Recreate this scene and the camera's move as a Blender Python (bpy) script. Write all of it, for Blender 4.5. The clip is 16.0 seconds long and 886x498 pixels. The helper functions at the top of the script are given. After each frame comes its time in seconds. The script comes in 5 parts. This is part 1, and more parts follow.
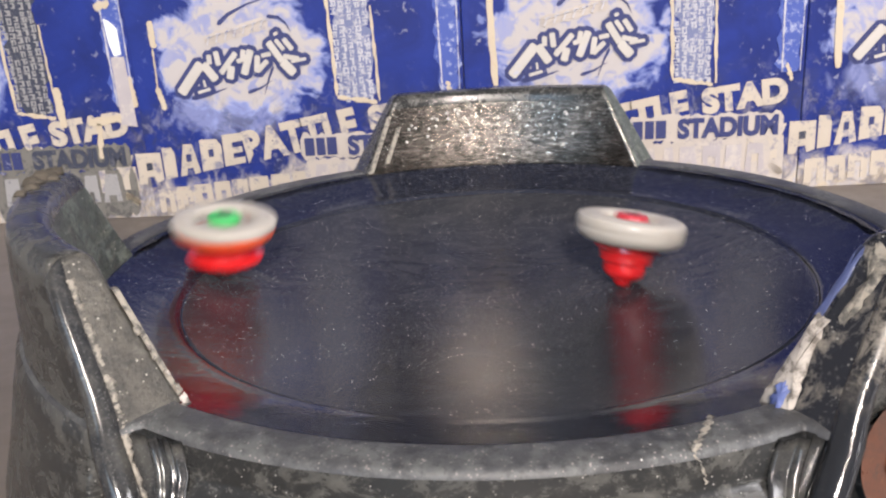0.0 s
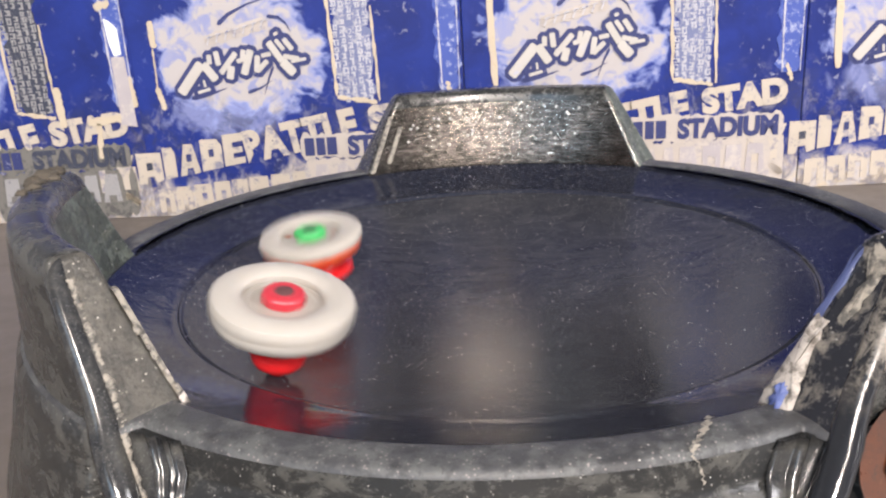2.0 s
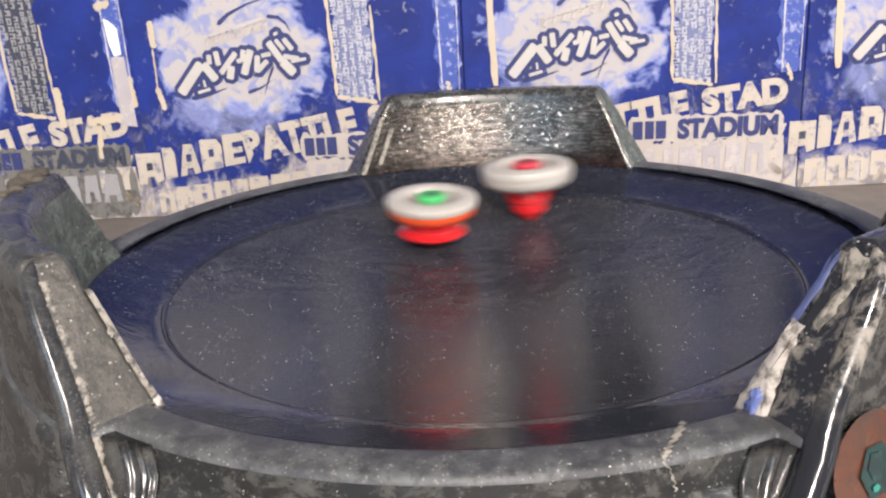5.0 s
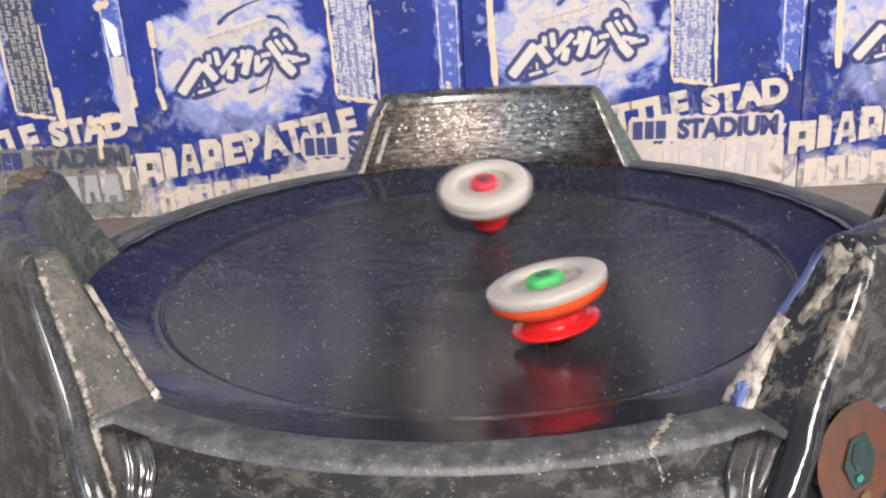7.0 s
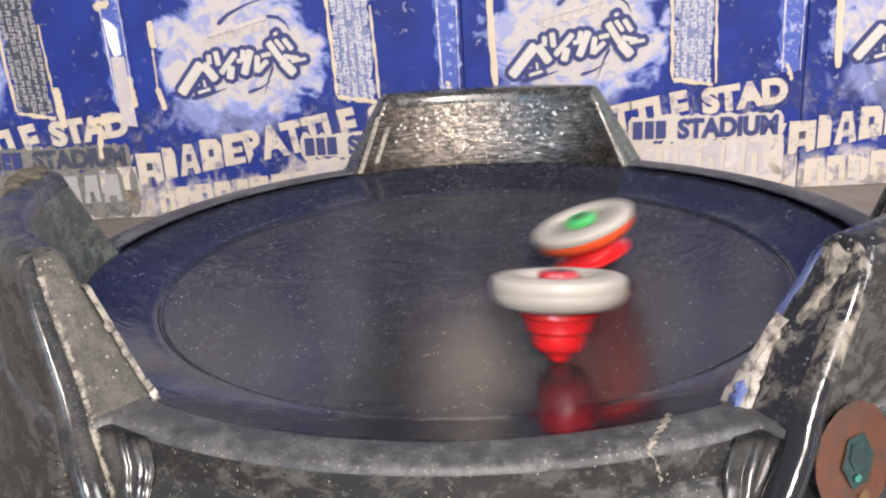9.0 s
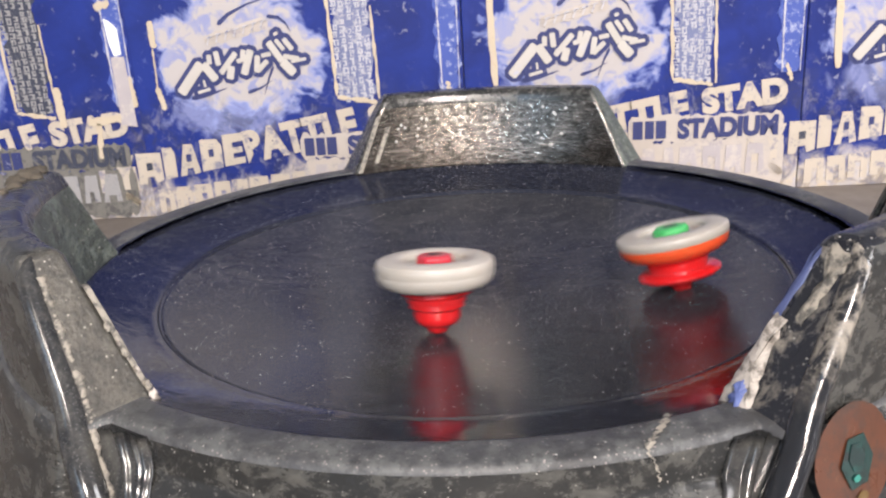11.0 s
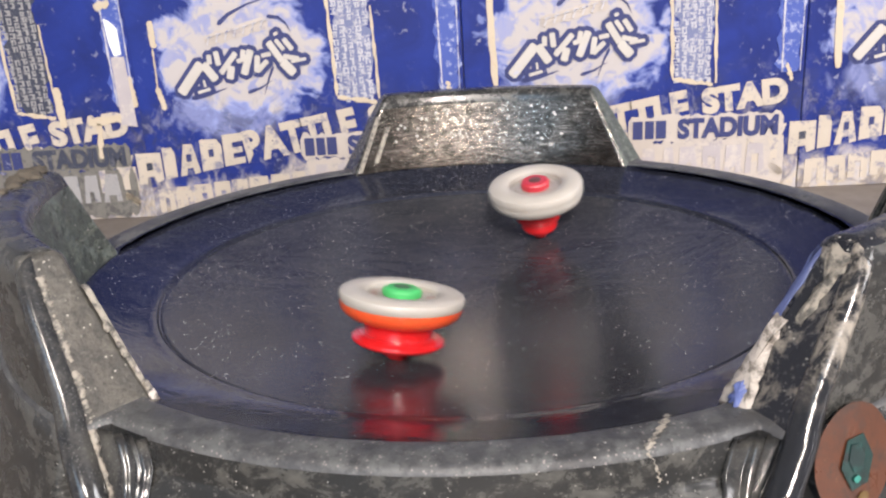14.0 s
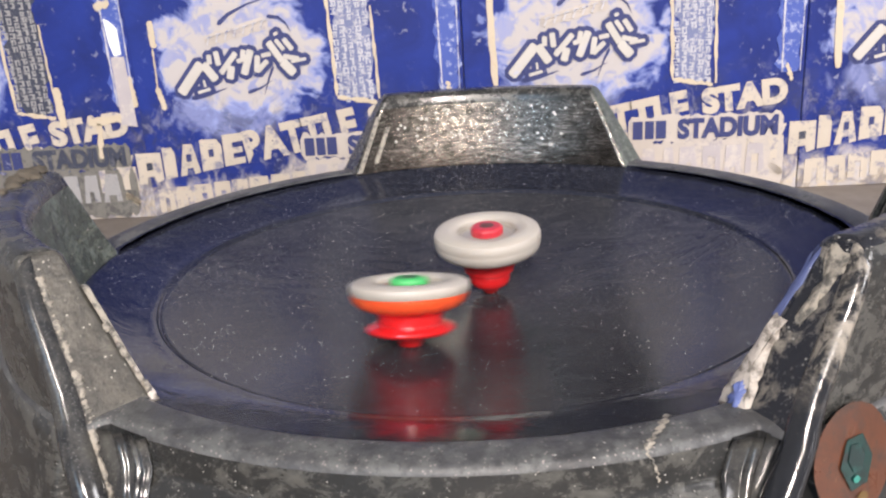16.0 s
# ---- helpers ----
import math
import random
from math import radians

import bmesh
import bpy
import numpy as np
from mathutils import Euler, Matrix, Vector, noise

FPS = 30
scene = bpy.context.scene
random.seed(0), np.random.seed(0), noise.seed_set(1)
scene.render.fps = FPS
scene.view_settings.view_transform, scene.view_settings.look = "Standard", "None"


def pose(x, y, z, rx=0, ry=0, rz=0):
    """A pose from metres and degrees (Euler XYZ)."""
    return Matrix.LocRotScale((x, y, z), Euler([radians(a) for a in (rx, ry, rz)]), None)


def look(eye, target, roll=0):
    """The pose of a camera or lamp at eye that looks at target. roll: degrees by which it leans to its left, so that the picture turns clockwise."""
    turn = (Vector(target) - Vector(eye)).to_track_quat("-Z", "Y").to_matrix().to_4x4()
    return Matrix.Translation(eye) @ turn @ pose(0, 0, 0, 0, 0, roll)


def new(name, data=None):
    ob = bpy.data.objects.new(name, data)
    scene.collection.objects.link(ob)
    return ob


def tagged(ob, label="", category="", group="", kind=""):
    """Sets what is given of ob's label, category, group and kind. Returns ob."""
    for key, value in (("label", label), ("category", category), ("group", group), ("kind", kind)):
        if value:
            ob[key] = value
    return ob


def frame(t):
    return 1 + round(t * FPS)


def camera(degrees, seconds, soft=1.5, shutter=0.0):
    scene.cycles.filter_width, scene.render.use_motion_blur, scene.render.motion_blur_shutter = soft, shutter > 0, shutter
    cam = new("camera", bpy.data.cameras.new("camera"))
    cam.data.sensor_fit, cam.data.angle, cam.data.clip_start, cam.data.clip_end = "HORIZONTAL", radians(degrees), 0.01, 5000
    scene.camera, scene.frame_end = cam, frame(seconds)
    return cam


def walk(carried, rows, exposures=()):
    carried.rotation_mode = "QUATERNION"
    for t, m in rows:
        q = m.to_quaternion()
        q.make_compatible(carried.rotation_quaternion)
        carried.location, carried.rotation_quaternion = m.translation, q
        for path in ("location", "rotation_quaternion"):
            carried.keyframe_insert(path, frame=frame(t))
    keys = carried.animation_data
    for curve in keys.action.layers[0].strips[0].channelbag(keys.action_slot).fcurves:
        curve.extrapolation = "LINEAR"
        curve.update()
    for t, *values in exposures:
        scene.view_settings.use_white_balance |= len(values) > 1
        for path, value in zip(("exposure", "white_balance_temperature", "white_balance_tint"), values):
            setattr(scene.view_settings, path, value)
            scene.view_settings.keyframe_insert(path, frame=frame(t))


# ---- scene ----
# ---- camera: stands still ----
EYE = Vector((-0.0114, -0.3451, 0.1213))
cam = camera(55.2, 16.0, soft=2.3, shutter=0.5)
AIM = EYE + Vector((0.0, 0.9510, -0.3093))
walk(cam, [(0.0, look(EYE, AIM, -3.41)), (16.0, look(EYE, AIM, -3.41))], [(0.0, 0.0), (0.4, 0.09), (2.0, 0.11), (3.0, 0.09), (16.0, 0.08)])

# ---- world, lamps, exposure ----
world = bpy.data.worlds.new("sky")
world.use_nodes = True
scene.world = world
wn = world.node_tree
sky = wn.nodes.new("ShaderNodeTexSky")
sky.sky_type, sky.sun_disc = "NISHITA", False
sky.sun_elevation, sky.sun_rotation = radians(35), radians(100)
wn.links.new(sky.outputs["Color"], wn.nodes["Background"].inputs["Color"])
wn.nodes["Background"].inputs["Strength"].default_value = 0.08


def area_lamp(name, eye, target, sx, sy, watts, colour):
    data = bpy.data.lights.new(name, "AREA")
    data.shape, data.size, data.size_y, data.energy, data.color = "RECTANGLE", sx, sy, watts, colour
    ob = new(name, data)
    ob.matrix_basis = look(eye, target)
    return ob


TABLE_Z = -0.04
FLOOR_Z = TABLE_Z - 0.75
CEIL_Z = FLOOR_Z + 2.5
area_lamp("pendant_lamp_light", (0.04, -1.85, 1.12), (0.0, -0.2, 0), 0.22, 0.30, 61, (1.0, 0.89, 0.81))
area_lamp("window_light_east", (2.18, -1.15, 0.85), (0, 0, 0.05), 1.0, 1.0, 56, (0.99, 0.96, 0.98))
area_lamp("window_light_south", (-0.95, -2.18, 0.85), (0, 0, 0.05), 0.9, 1.0, 16, (0.62, 0.80, 1.0))


# ---- materials ----
class Mat:
    """A node material built step by step."""

    def __init__(self, name, colour=(0.5, 0.5, 0.5), rough=0.5, metal=0.0, coords="Object"):
        self.m = bpy.data.materials.new(name)
        self.m.use_nodes = True
        self.nt = self.m.node_tree
        self.b = self.nt.nodes["Principled BSDF"]
        self.tc = self.nt.nodes.new("ShaderNodeTexCoord").outputs[coords]
        self.b.inputs["Roughness"].default_value = rough
        self.b.inputs["Metallic"].default_value = metal
        rgb = self.nt.nodes.new("ShaderNodeRGB")
        rgb.outputs[0].default_value = (*colour, 1)
        self.col = rgb.outputs[0]
        self.shift = None
        self.link(self.col, self.b.inputs["Base Color"])

    def link(self, a, b):
        self.nt.links.new(a, b)

    def scaled(self, s):
        n = self.nt.nodes.new("ShaderNodeMapping")
        n.inputs["Scale"].default_value = s if isinstance(s, tuple) else (s, s, s)
        self.link(self.tc, n.inputs["Vector"])
        if self.shift:
            self.link(self.shift, n.inputs["Location"])
        return n.outputs[0]

    def vary(self):
        """Shift the patterns from object to object."""
        n = self.nt.nodes.new("ShaderNodeVectorMath")
        n.operation = "SCALE"
        n.inputs[0].default_value = (37.0, 11.0, 53.0)
        self.link(self.nt.nodes.new("ShaderNodeObjectInfo").outputs["Random"], n.inputs["Scale"])
        self.shift = n.outputs[0]
        return self

    def noise(self, s, detail=4.0, rough=0.6, distortion=0.0):
        n = self.nt.nodes.new("ShaderNodeTexNoise")
        n.inputs["Scale"].default_value = 1.0
        n.inputs["Detail"].default_value = detail
        n.inputs["Roughness"].default_value = rough
        n.inputs["Distortion"].default_value = distortion
        self.link(self.scaled(s), n.inputs["Vector"])
        return n.outputs[0]

    def dots(self, s, size):
        n = self.nt.nodes.new("ShaderNodeTexVoronoi")
        n.inputs["Scale"].default_value = 1.0
        self.link(self.scaled(s), n.inputs["Vector"])
        return self.ramp(n.outputs["Distance"], size, size * 0.4)

    def ramp(self, x, lo, hi, a=0.0, b=1.0):
        n = self.nt.nodes.new("ShaderNodeMapRange")
        n.inputs["From Min"].default_value, n.inputs["From Max"].default_value = lo, hi
        n.inputs["To Min"].default_value, n.inputs["To Max"].default_value = a, b
        self.link(x, n.inputs["Value"])
        return n.outputs[0]

    def math(self, op, a, b):
        n = self.nt.nodes.new("ShaderNodeMath")
        n.operation = op
        for i, v in enumerate((a, b)):
            if isinstance(v, (int, float)):
                n.inputs[i].default_value = v
            else:
                self.link(v, n.inputs[i])
        return n.outputs[0]

    def length(self, s, centre=(0, 0, 0)):
        n = self.nt.nodes.new("ShaderNodeVectorMath")
        n.operation = "LENGTH"
        m = self.nt.nodes.new("ShaderNodeMapping")
        m.inputs["Scale"].default_value = s
        m.inputs["Location"].default_value = tuple(-c * k for c, k in zip(centre, s))
        self.link(self.tc, m.inputs["Vector"])
        self.link(m.outputs[0], n.inputs[0])
        return n.outputs["Value"]

    def axis(self, i):
        n = self.nt.nodes.new("ShaderNodeSeparateXYZ")
        self.link(self.tc, n.inputs[0])
        return n.outputs[i]

    def mix(self, fac, colour):
        n = self.nt.nodes.new("ShaderNodeMix")
        n.data_type = "RGBA"
        if isinstance(fac, (int, float)):
            n.inputs[0].default_value = fac
        else:
            self.link(fac, n.inputs[0])
        self.link(self.col, n.inputs[6])
        n.inputs[7].default_value = (*colour, 1)
        self.col = n.outputs[2]
        self.link(self.col, self.b.inputs["Base Color"])
        return self

    def gloss(self, x):
        self.link(x, self.b.inputs["Roughness"])
        return self

    def bump(self, x, strength=0.2, dist=0.001):
        n = self.nt.nodes.new("ShaderNodeBump")
        n.inputs["Strength"].default_value, n.inputs["Distance"].default_value = strength, dist
        self.link(x, n.inputs["Height"])
        self.link(n.outputs[0], self.b.inputs["Normal"])
        return self

    def put(self, **values):
        for k, v in values.items():
            self.b.inputs[k.replace("_", " ")].default_value = v
        return self


def black_plastic(name, base, rough, speck, dust, dust_colour=(0.16, 0.16, 0.155), scale=1.0, film=0.0, specks=0.85):
    a = Mat(name, base, rough)
    n = a.noise(38 * scale, 5, 0.65)
    a.mix(a.ramp(n, 0.45, 0.75, film, dust), dust_colour)
    fine = a.noise(900, 3, 0.7)
    a.mix(a.ramp(fine, 0.52, 0.8, 0, dust * 0.9), dust_colour)
    patch = a.noise(22, 3, 0.6)
    grain = a.math("MULTIPLY", a.dots(1250, 0.24), a.ramp(patch, 0.3, 0.7, 0.15 * speck, 0.6 * speck))
    smear = a.noise((34, 60, 40), 6, 0.65, 1.6)
    a.mix(a.ramp(smear, 0.46, 0.7, 0, min(dust * 0.9, 0.22)), dust_colour)
    a.mix(grain, (0.42, 0.42, 0.40))
    dot = a.math("MULTIPLY", a.dots(430, 0.13), a.ramp(a.noise(70, 2), 0.42 + (1 - specks) * 0.2, 0.55 + (1 - specks) * 0.2, 0, specks))
    a.mix(dot, (0.72, 0.70, 0.66))
    a.mix(a.math("MULTIPLY", a.dots(170, 0.055), a.ramp(a.noise(31, 2), 0.45, 0.52, 0, specks)), (0.8, 0.78, 0.74))
    a.gloss(a.math("ADD", a.ramp(smear, 0.35, 0.7, rough, rough + 0.06 + dust * 0.25), a.math("MULTIPLY", dot, 0.3)))
    a.bump(fine, 0.05, 0.0003)
    return a


bowl_mat = black_plastic("glossy_black_plastic", (0.010, 0.011, 0.019), 0.15, 1.0, 0.15, (0.16, 0.16, 0.162), film=0.105).put(Specular_IOR_Level=0.24)
M_BOWL = bowl_mat.m
slope_mat = black_plastic("glossy_black_slope", (0.009, 0.011, 0.022), 0.05, 0.9, 0.06, (0.14, 0.14, 0.15), film=0.03).put(Specular_IOR_Level=0.42)
slope_mat.bump(slope_mat.math("ADD", slope_mat.noise(70, 4, 0.6, 0.8), slope_mat.math("MULTIPLY", slope_mat.noise(900, 3, 0.7), 0.1)), 0.22, 0.0012)
M_SLOPE = slope_mat.m


def grimy_plastic(name, base, rough, dust_colour, amount):
    """Dark plastic under patchy dust, with pale and dark grains."""
    a = Mat(name, base, rough)
    big, mid, fine = a.noise(64, 6, 0.7), a.noise(140, 5, 0.7), a.noise(700, 3, 0.7)
    streak = a.noise((60, 60, 240), 6, 0.75)
    a.mix(a.ramp(mid, 0.42, 0.58, amount * 0.15, amount), dust_colour)
    a.mix(a.ramp(big, 0.45, 0.56, 0, 0.75), tuple(c * 0.38 for c in dust_colour))
    a.mix(a.ramp(streak, 0.52, 0.66, 0, 0.6), tuple(c * k for c, k in zip(dust_colour, (1.2, 1.12, 1.0))))
    a.mix(a.ramp(fine, 0.53, 0.62, 0, 0.85), (0.012, 0.012, 0.012))
    a.mix(a.math("MULTIPLY", a.dots(1000, 0.2), a.ramp(mid, 0.45, 0.62)), (0.36, 0.35, 0.31))
    a.mix(a.math("MULTIPLY", a.dots(380, 0.15), a.ramp(a.noise(60, 2), 0.40, 0.50)), (0.7, 0.68, 0.62))
    a.mix(a.math("MULTIPLY", a.dots(150, 0.07), a.ramp(a.noise(33, 2), 0.45, 0.5)), (0.6, 0.57, 0.5))
    a.gloss(a.ramp(mid, 0.35, 0.7, rough, rough + 0.3))
    a.bump(a.math("ADD", mid, a.math("MULTIPLY", fine, 0.6)), 0.4, 0.0008)
    return a.m


def rim_plastic():
    """Grey-black plastic under an even film of dust, with scattered grains and a few dark pits."""
    a = Mat("dusty_black_plastic", (0.055, 0.055, 0.058), 0.3)
    mid, fine = a.noise(90, 5, 0.65), a.noise(600, 3, 0.7)
    a.mix(a.ramp(mid, 0.42, 0.6, 0, 0.85), (0.118, 0.121, 0.118))
    a.mix(a.ramp(a.noise(60, 6, 0.75), 0.52, 0.62, 0, 0.8), (0.028, 0.028, 0.03))
    a.mix(a.ramp(a.noise(260, 4, 0.7), 0.52, 0.62, 0, 0.6), (0.034, 0.034, 0.036))
    a.mix(a.ramp(fine, 0.6, 0.7, 0, 0.6), (0.022, 0.022, 0.024))
    a.mix(a.math("MULTIPLY", a.dots(650, 0.24), a.ramp(mid, 0.40, 0.6, 0, 0.9)), (0.34, 0.295, 0.28))
    a.mix(a.math("MULTIPLY", a.dots(260, 0.09), a.ramp(a.noise(60, 2), 0.48, 0.56)), (0.6, 0.58, 0.54))
    a.gloss(a.ramp(mid, 0.35, 0.7, 0.42, 0.62))
    a.bump(a.math("ADD", mid, a.math("MULTIPLY", fine, 0.4)), 0.45, 0.0008)
    return a.m


M_RIM = rim_plastic()
def skirt_plastic():
    """Black glossy plastic with rubbed grey dust and bare shiny spots."""
    a = Mat("scuffed_black_plastic", (0.014, 0.015, 0.016), 0.14)
    rub, fine = a.noise((70, 70, 110), 6, 0.72, 0.4), a.noise(420, 4, 0.7)
    a.mix(a.ramp(rub, 0.46, 0.64, 0.08, 0.7), (0.112, 0.108, 0.096))
    a.mix(a.ramp(fine, 0.58, 0.7, 0, 0.6), (0.16, 0.155, 0.14))
    a.mix(a.math("MULTIPLY", a.dots(520, 0.14), a.ramp(a.noise(60, 2), 0.46, 0.56)), (0.5, 0.48, 0.44))
    a.gloss(a.ramp(rub, 0.4, 0.7, 0.12, 0.5))
    a.bump(a.math("ADD", rub, a.math("MULTIPLY", fine, 0.4)), 0.3, 0.0008)
    return a.m


M_SKIRT = skirt_plastic()
def dust_coat():
    """Plastic under an even olive-brown coat of dust, a little streaked, with few grains."""
    a = Mat("dust_coated_plastic", (0.066, 0.061, 0.052), 0.4)
    mid = a.noise((90, 90, 60), 6, 0.7)
    a.mix(a.ramp(mid, 0.42, 0.62, 0, 0.8), (0.105, 0.095, 0.078))
    a.mix(a.ramp(a.noise(60, 5, 0.7), 0.52, 0.62, 0, 0.7), (0.034, 0.032, 0.029))
    fine = a.noise(420, 5, 0.75)
    a.mix(a.ramp(fine, 0.5, 0.6, 0, 0.75), (0.036, 0.034, 0.030))
    a.mix(a.ramp(a.noise((150, 150, 420), 5, 0.75), 0.55, 0.66, 0, 0.6), (0.15, 0.138, 0.115))
    a.mix(a.math("MULTIPLY", a.dots(420, 0.16), a.ramp(a.noise(60, 2), 0.42, 0.52)), (0.55, 0.51, 0.44))
    a.bump(a.math("ADD", mid, fine), 0.6, 0.0012)
    return a.m


M_END = dust_coat()


M_GREENDUST = grimy_plastic("greenish_dusty_plastic", (0.03, 0.034, 0.032), 0.35, (0.16, 0.185, 0.16), 0.95)


def smeared_plastic():
    """Glossy black with pale smeared dirt."""
    a = Mat("smeared_black_plastic", (0.014, 0.015, 0.02), 0.12)
    n = a.noise((80, 80, 60), 7, 0.75, 0.3)
    m = a.ramp(n, 0.5, 0.64)
    a.mix(m, (0.25, 0.225, 0.19))
    a.mix(a.math("MULTIPLY", a.dots(500, 0.2), a.ramp(a.noise(60, 2), 0.45, 0.6)), (0.5, 0.48, 0.43))
    a.gloss(a.ramp(n, 0.45, 0.65, 0.12, 0.7))
    a.bump(n, 0.25, 0.0006)
    return a.m


M_SMEAR = smeared_plastic()
def caked_roll():
    """Glossy black edge whose upper half is caked in pale dirt."""
    a = Mat("dirt_caked_edge", (0.016, 0.017, 0.020), 0.10)
    n = a.noise((110, 110, 70), 6, 0.72, 0.4)
    height = a.axis(2)
    a.mix(a.math("MULTIPLY", a.ramp(n, 0.42, 0.56), a.ramp(height, 0.016, 0.030, 0.0, 1.0)), (0.27, 0.24, 0.20))
    a.mix(a.ramp(a.noise(420, 4, 0.7), 0.62, 0.72, 0, 0.35), (0.16, 0.15, 0.13))
    a.gloss(a.math("ADD", 0.12, a.math("MULTIPLY", a.ramp(n, 0.42, 0.56, 0, 0.5), a.ramp(height, 0.016, 0.030))))
    a.bump(n, 0.3, 0.0006)
    return a.m


M_CAKED = caked_roll()
M_BEAD = black_plastic("glossy_bead", (0.02, 0.021, 0.024), 0.16, 0.6, 0.3, (0.16, 0.16, 0.155), 2.0, 0.05, 0.5).m
M_SHINE = black_plastic("shiny_worn_plastic", (0.016, 0.017, 0.020), 0.10, 0.5, 0.22, (0.2, 0.19, 0.16), 2.5, 0.0, 0.3).m


def hood_face(name):
    a = Mat(name, (0.075, 0.066, 0.060), 0.4, 0.9)
    streak = a.noise((150, 150, 1000), 5, 0.75)
    fleck = a.noise((110, 110, 700), 3, 0.6)
    blotch = a.noise(55, 5, 0.65)
    a.mix(a.ramp(streak, 0.46, 0.66, 0, 0.75), (0.32, 0.285, 0.25))
    a.mix(a.ramp(fleck, 0.64, 0.72, 0, 0.7), (0.75, 0.71, 0.64))
    a.mix(a.ramp(a.noise(170, 5, 0.7), 0.5, 0.62, 0, 0.75), (0.03, 0.028, 0.026))
    a.mix(a.math("MULTIPLY", a.dots(520, 0.2), a.ramp(blotch, 0.4, 0.55)), (0.75, 0.72, 0.66))
    a.gloss(a.ramp(streak, 0.3, 0.8, 0.14, 0.21))
    a.bump(streak, 0.3, 0.0006)
    way = a.nt.nodes.new("ShaderNodeTangent")  # brushed round the wall
    way.direction_type, way.axis = "RADIAL", "Z"
    a.link(way.outputs[0], a.b.inputs["Tangent"])
    a.put(Anisotropic=1.0, Anisotropic_Rotation=0.25)
    return a.m


M_HOOD = hood_face("brushed_dark_plastic")
M_HOODBEAD = Mat("pale_glint_blister", (0.8, 0.78, 0.74), 0.15, 0.6).m


def worn_white():
    a = Mat("scraped_white_residue", (0.50, 0.45, 0.40), 0.6)
    n = a.noise(260, 6, 0.7)
    a.mix(a.ramp(n, 0.48, 0.6), (0.17, 0.15, 0.13))
    a.bump(n, 0.5, 0.001)
    return a.m


M_RESIDUE = worn_white()


def speckled_dust():
    a = Mat("caked_cream_dust", (0.30, 0.27, 0.225), 0.8)
    n = a.noise(420, 5, 0.7)
    a.mix(a.ramp(n, 0.46, 0.6), (0.10, 0.095, 0.085))
    a.bump(n, 0.6, 0.001)
    return a.m


def speckled(name, colour, other, rough, s):
    a = Mat(name, colour, rough)
    n = a.noise(s, 6, 0.7)
    a.mix(a.ramp(n, 0.35, 0.7, 0, 0.6), other)
    a.gloss(a.ramp(n, 0.3, 0.8, rough, rough + 0.2))
    a.bump(n, 0.1, 0.0005)
    return a.m


M_SCRAP = speckled("blue_plastic_scrap", (0.13, 0.17, 0.40), (0.07, 0.09, 0.22), 0.35, 260)
# blue of the box's reflection, put in as plain colour
M_BOXREFLECT = speckled("painted_box_reflection", (0.075, 0.095, 0.22), (0.03, 0.035, 0.07), 0.3, 140)
M_DUSTLINE = speckled_dust()
M_CLOD = speckled("brown_dirt", (0.10, 0.082, 0.06), (0.045, 0.042, 0.038), 0.8, 240)


def toy_plastic(name, colour, rough, coat=0.5, shade=0.75, subsurface=0.0):
    a = Mat(name, colour, rough)
    n = a.noise(260, 4)
    a.mix(a.ramp(n, 0.35, 0.8, 0, 0.5), tuple(c * shade for c in colour))
    a.gloss(a.ramp(n, 0.3, 0.8, rough, rough + 0.15))
    a.put(Coat_Weight=coat, Coat_Roughness=0.12)
    if subsurface:
        a.put(Subsurface_Weight=subsurface, Subsurface_Scale=0.008, Subsurface_Radius=tuple(0.15 + 0.85 * c / max(colour) for c in colour))
    return a.m


M_WHITE = toy_plastic("milky_white_plastic", (0.445, 0.412, 0.37), 0.42, 0.15, 0.86, 0.5)
M_CLEAR = toy_plastic("greyish_clear_plastic", (0.36, 0.33, 0.29), 0.25, 0.5, 0.85)
M_RED = toy_plastic("translucent_red_plastic", (0.72, 0.018, 0.022), 0.18, 0.8, 0.75, 0.6)
M_CAPRED = toy_plastic("red_cap_plastic", (0.50, 0.028, 0.045), 0.3, 0.4)
M_ORANGE = toy_plastic("orange_plastic", (0.90, 0.105, 0.03), 0.25, 0.6, 0.8, 0.5)
M_GREEN = toy_plastic("bright_green_plastic", (0.055, 0.44, 0.12), 0.4, 0.2)
M_LUG = toy_plastic("brownish_lug_plastic", (0.30, 0.14, 0.10), 0.4, 0.2)
M_DARK = toy_plastic("dark_red_hollow_shade", (0.11, 0.045, 0.045), 0.5, 0.0)
M_DARKGREEN = toy_plastic("dark_green_hollow_shade", (0.05, 0.13, 0.06), 0.5, 0.0)

BLUE = (0.013, 0.029, 0.20)
CREAM = (0.53, 0.445, 0.33)


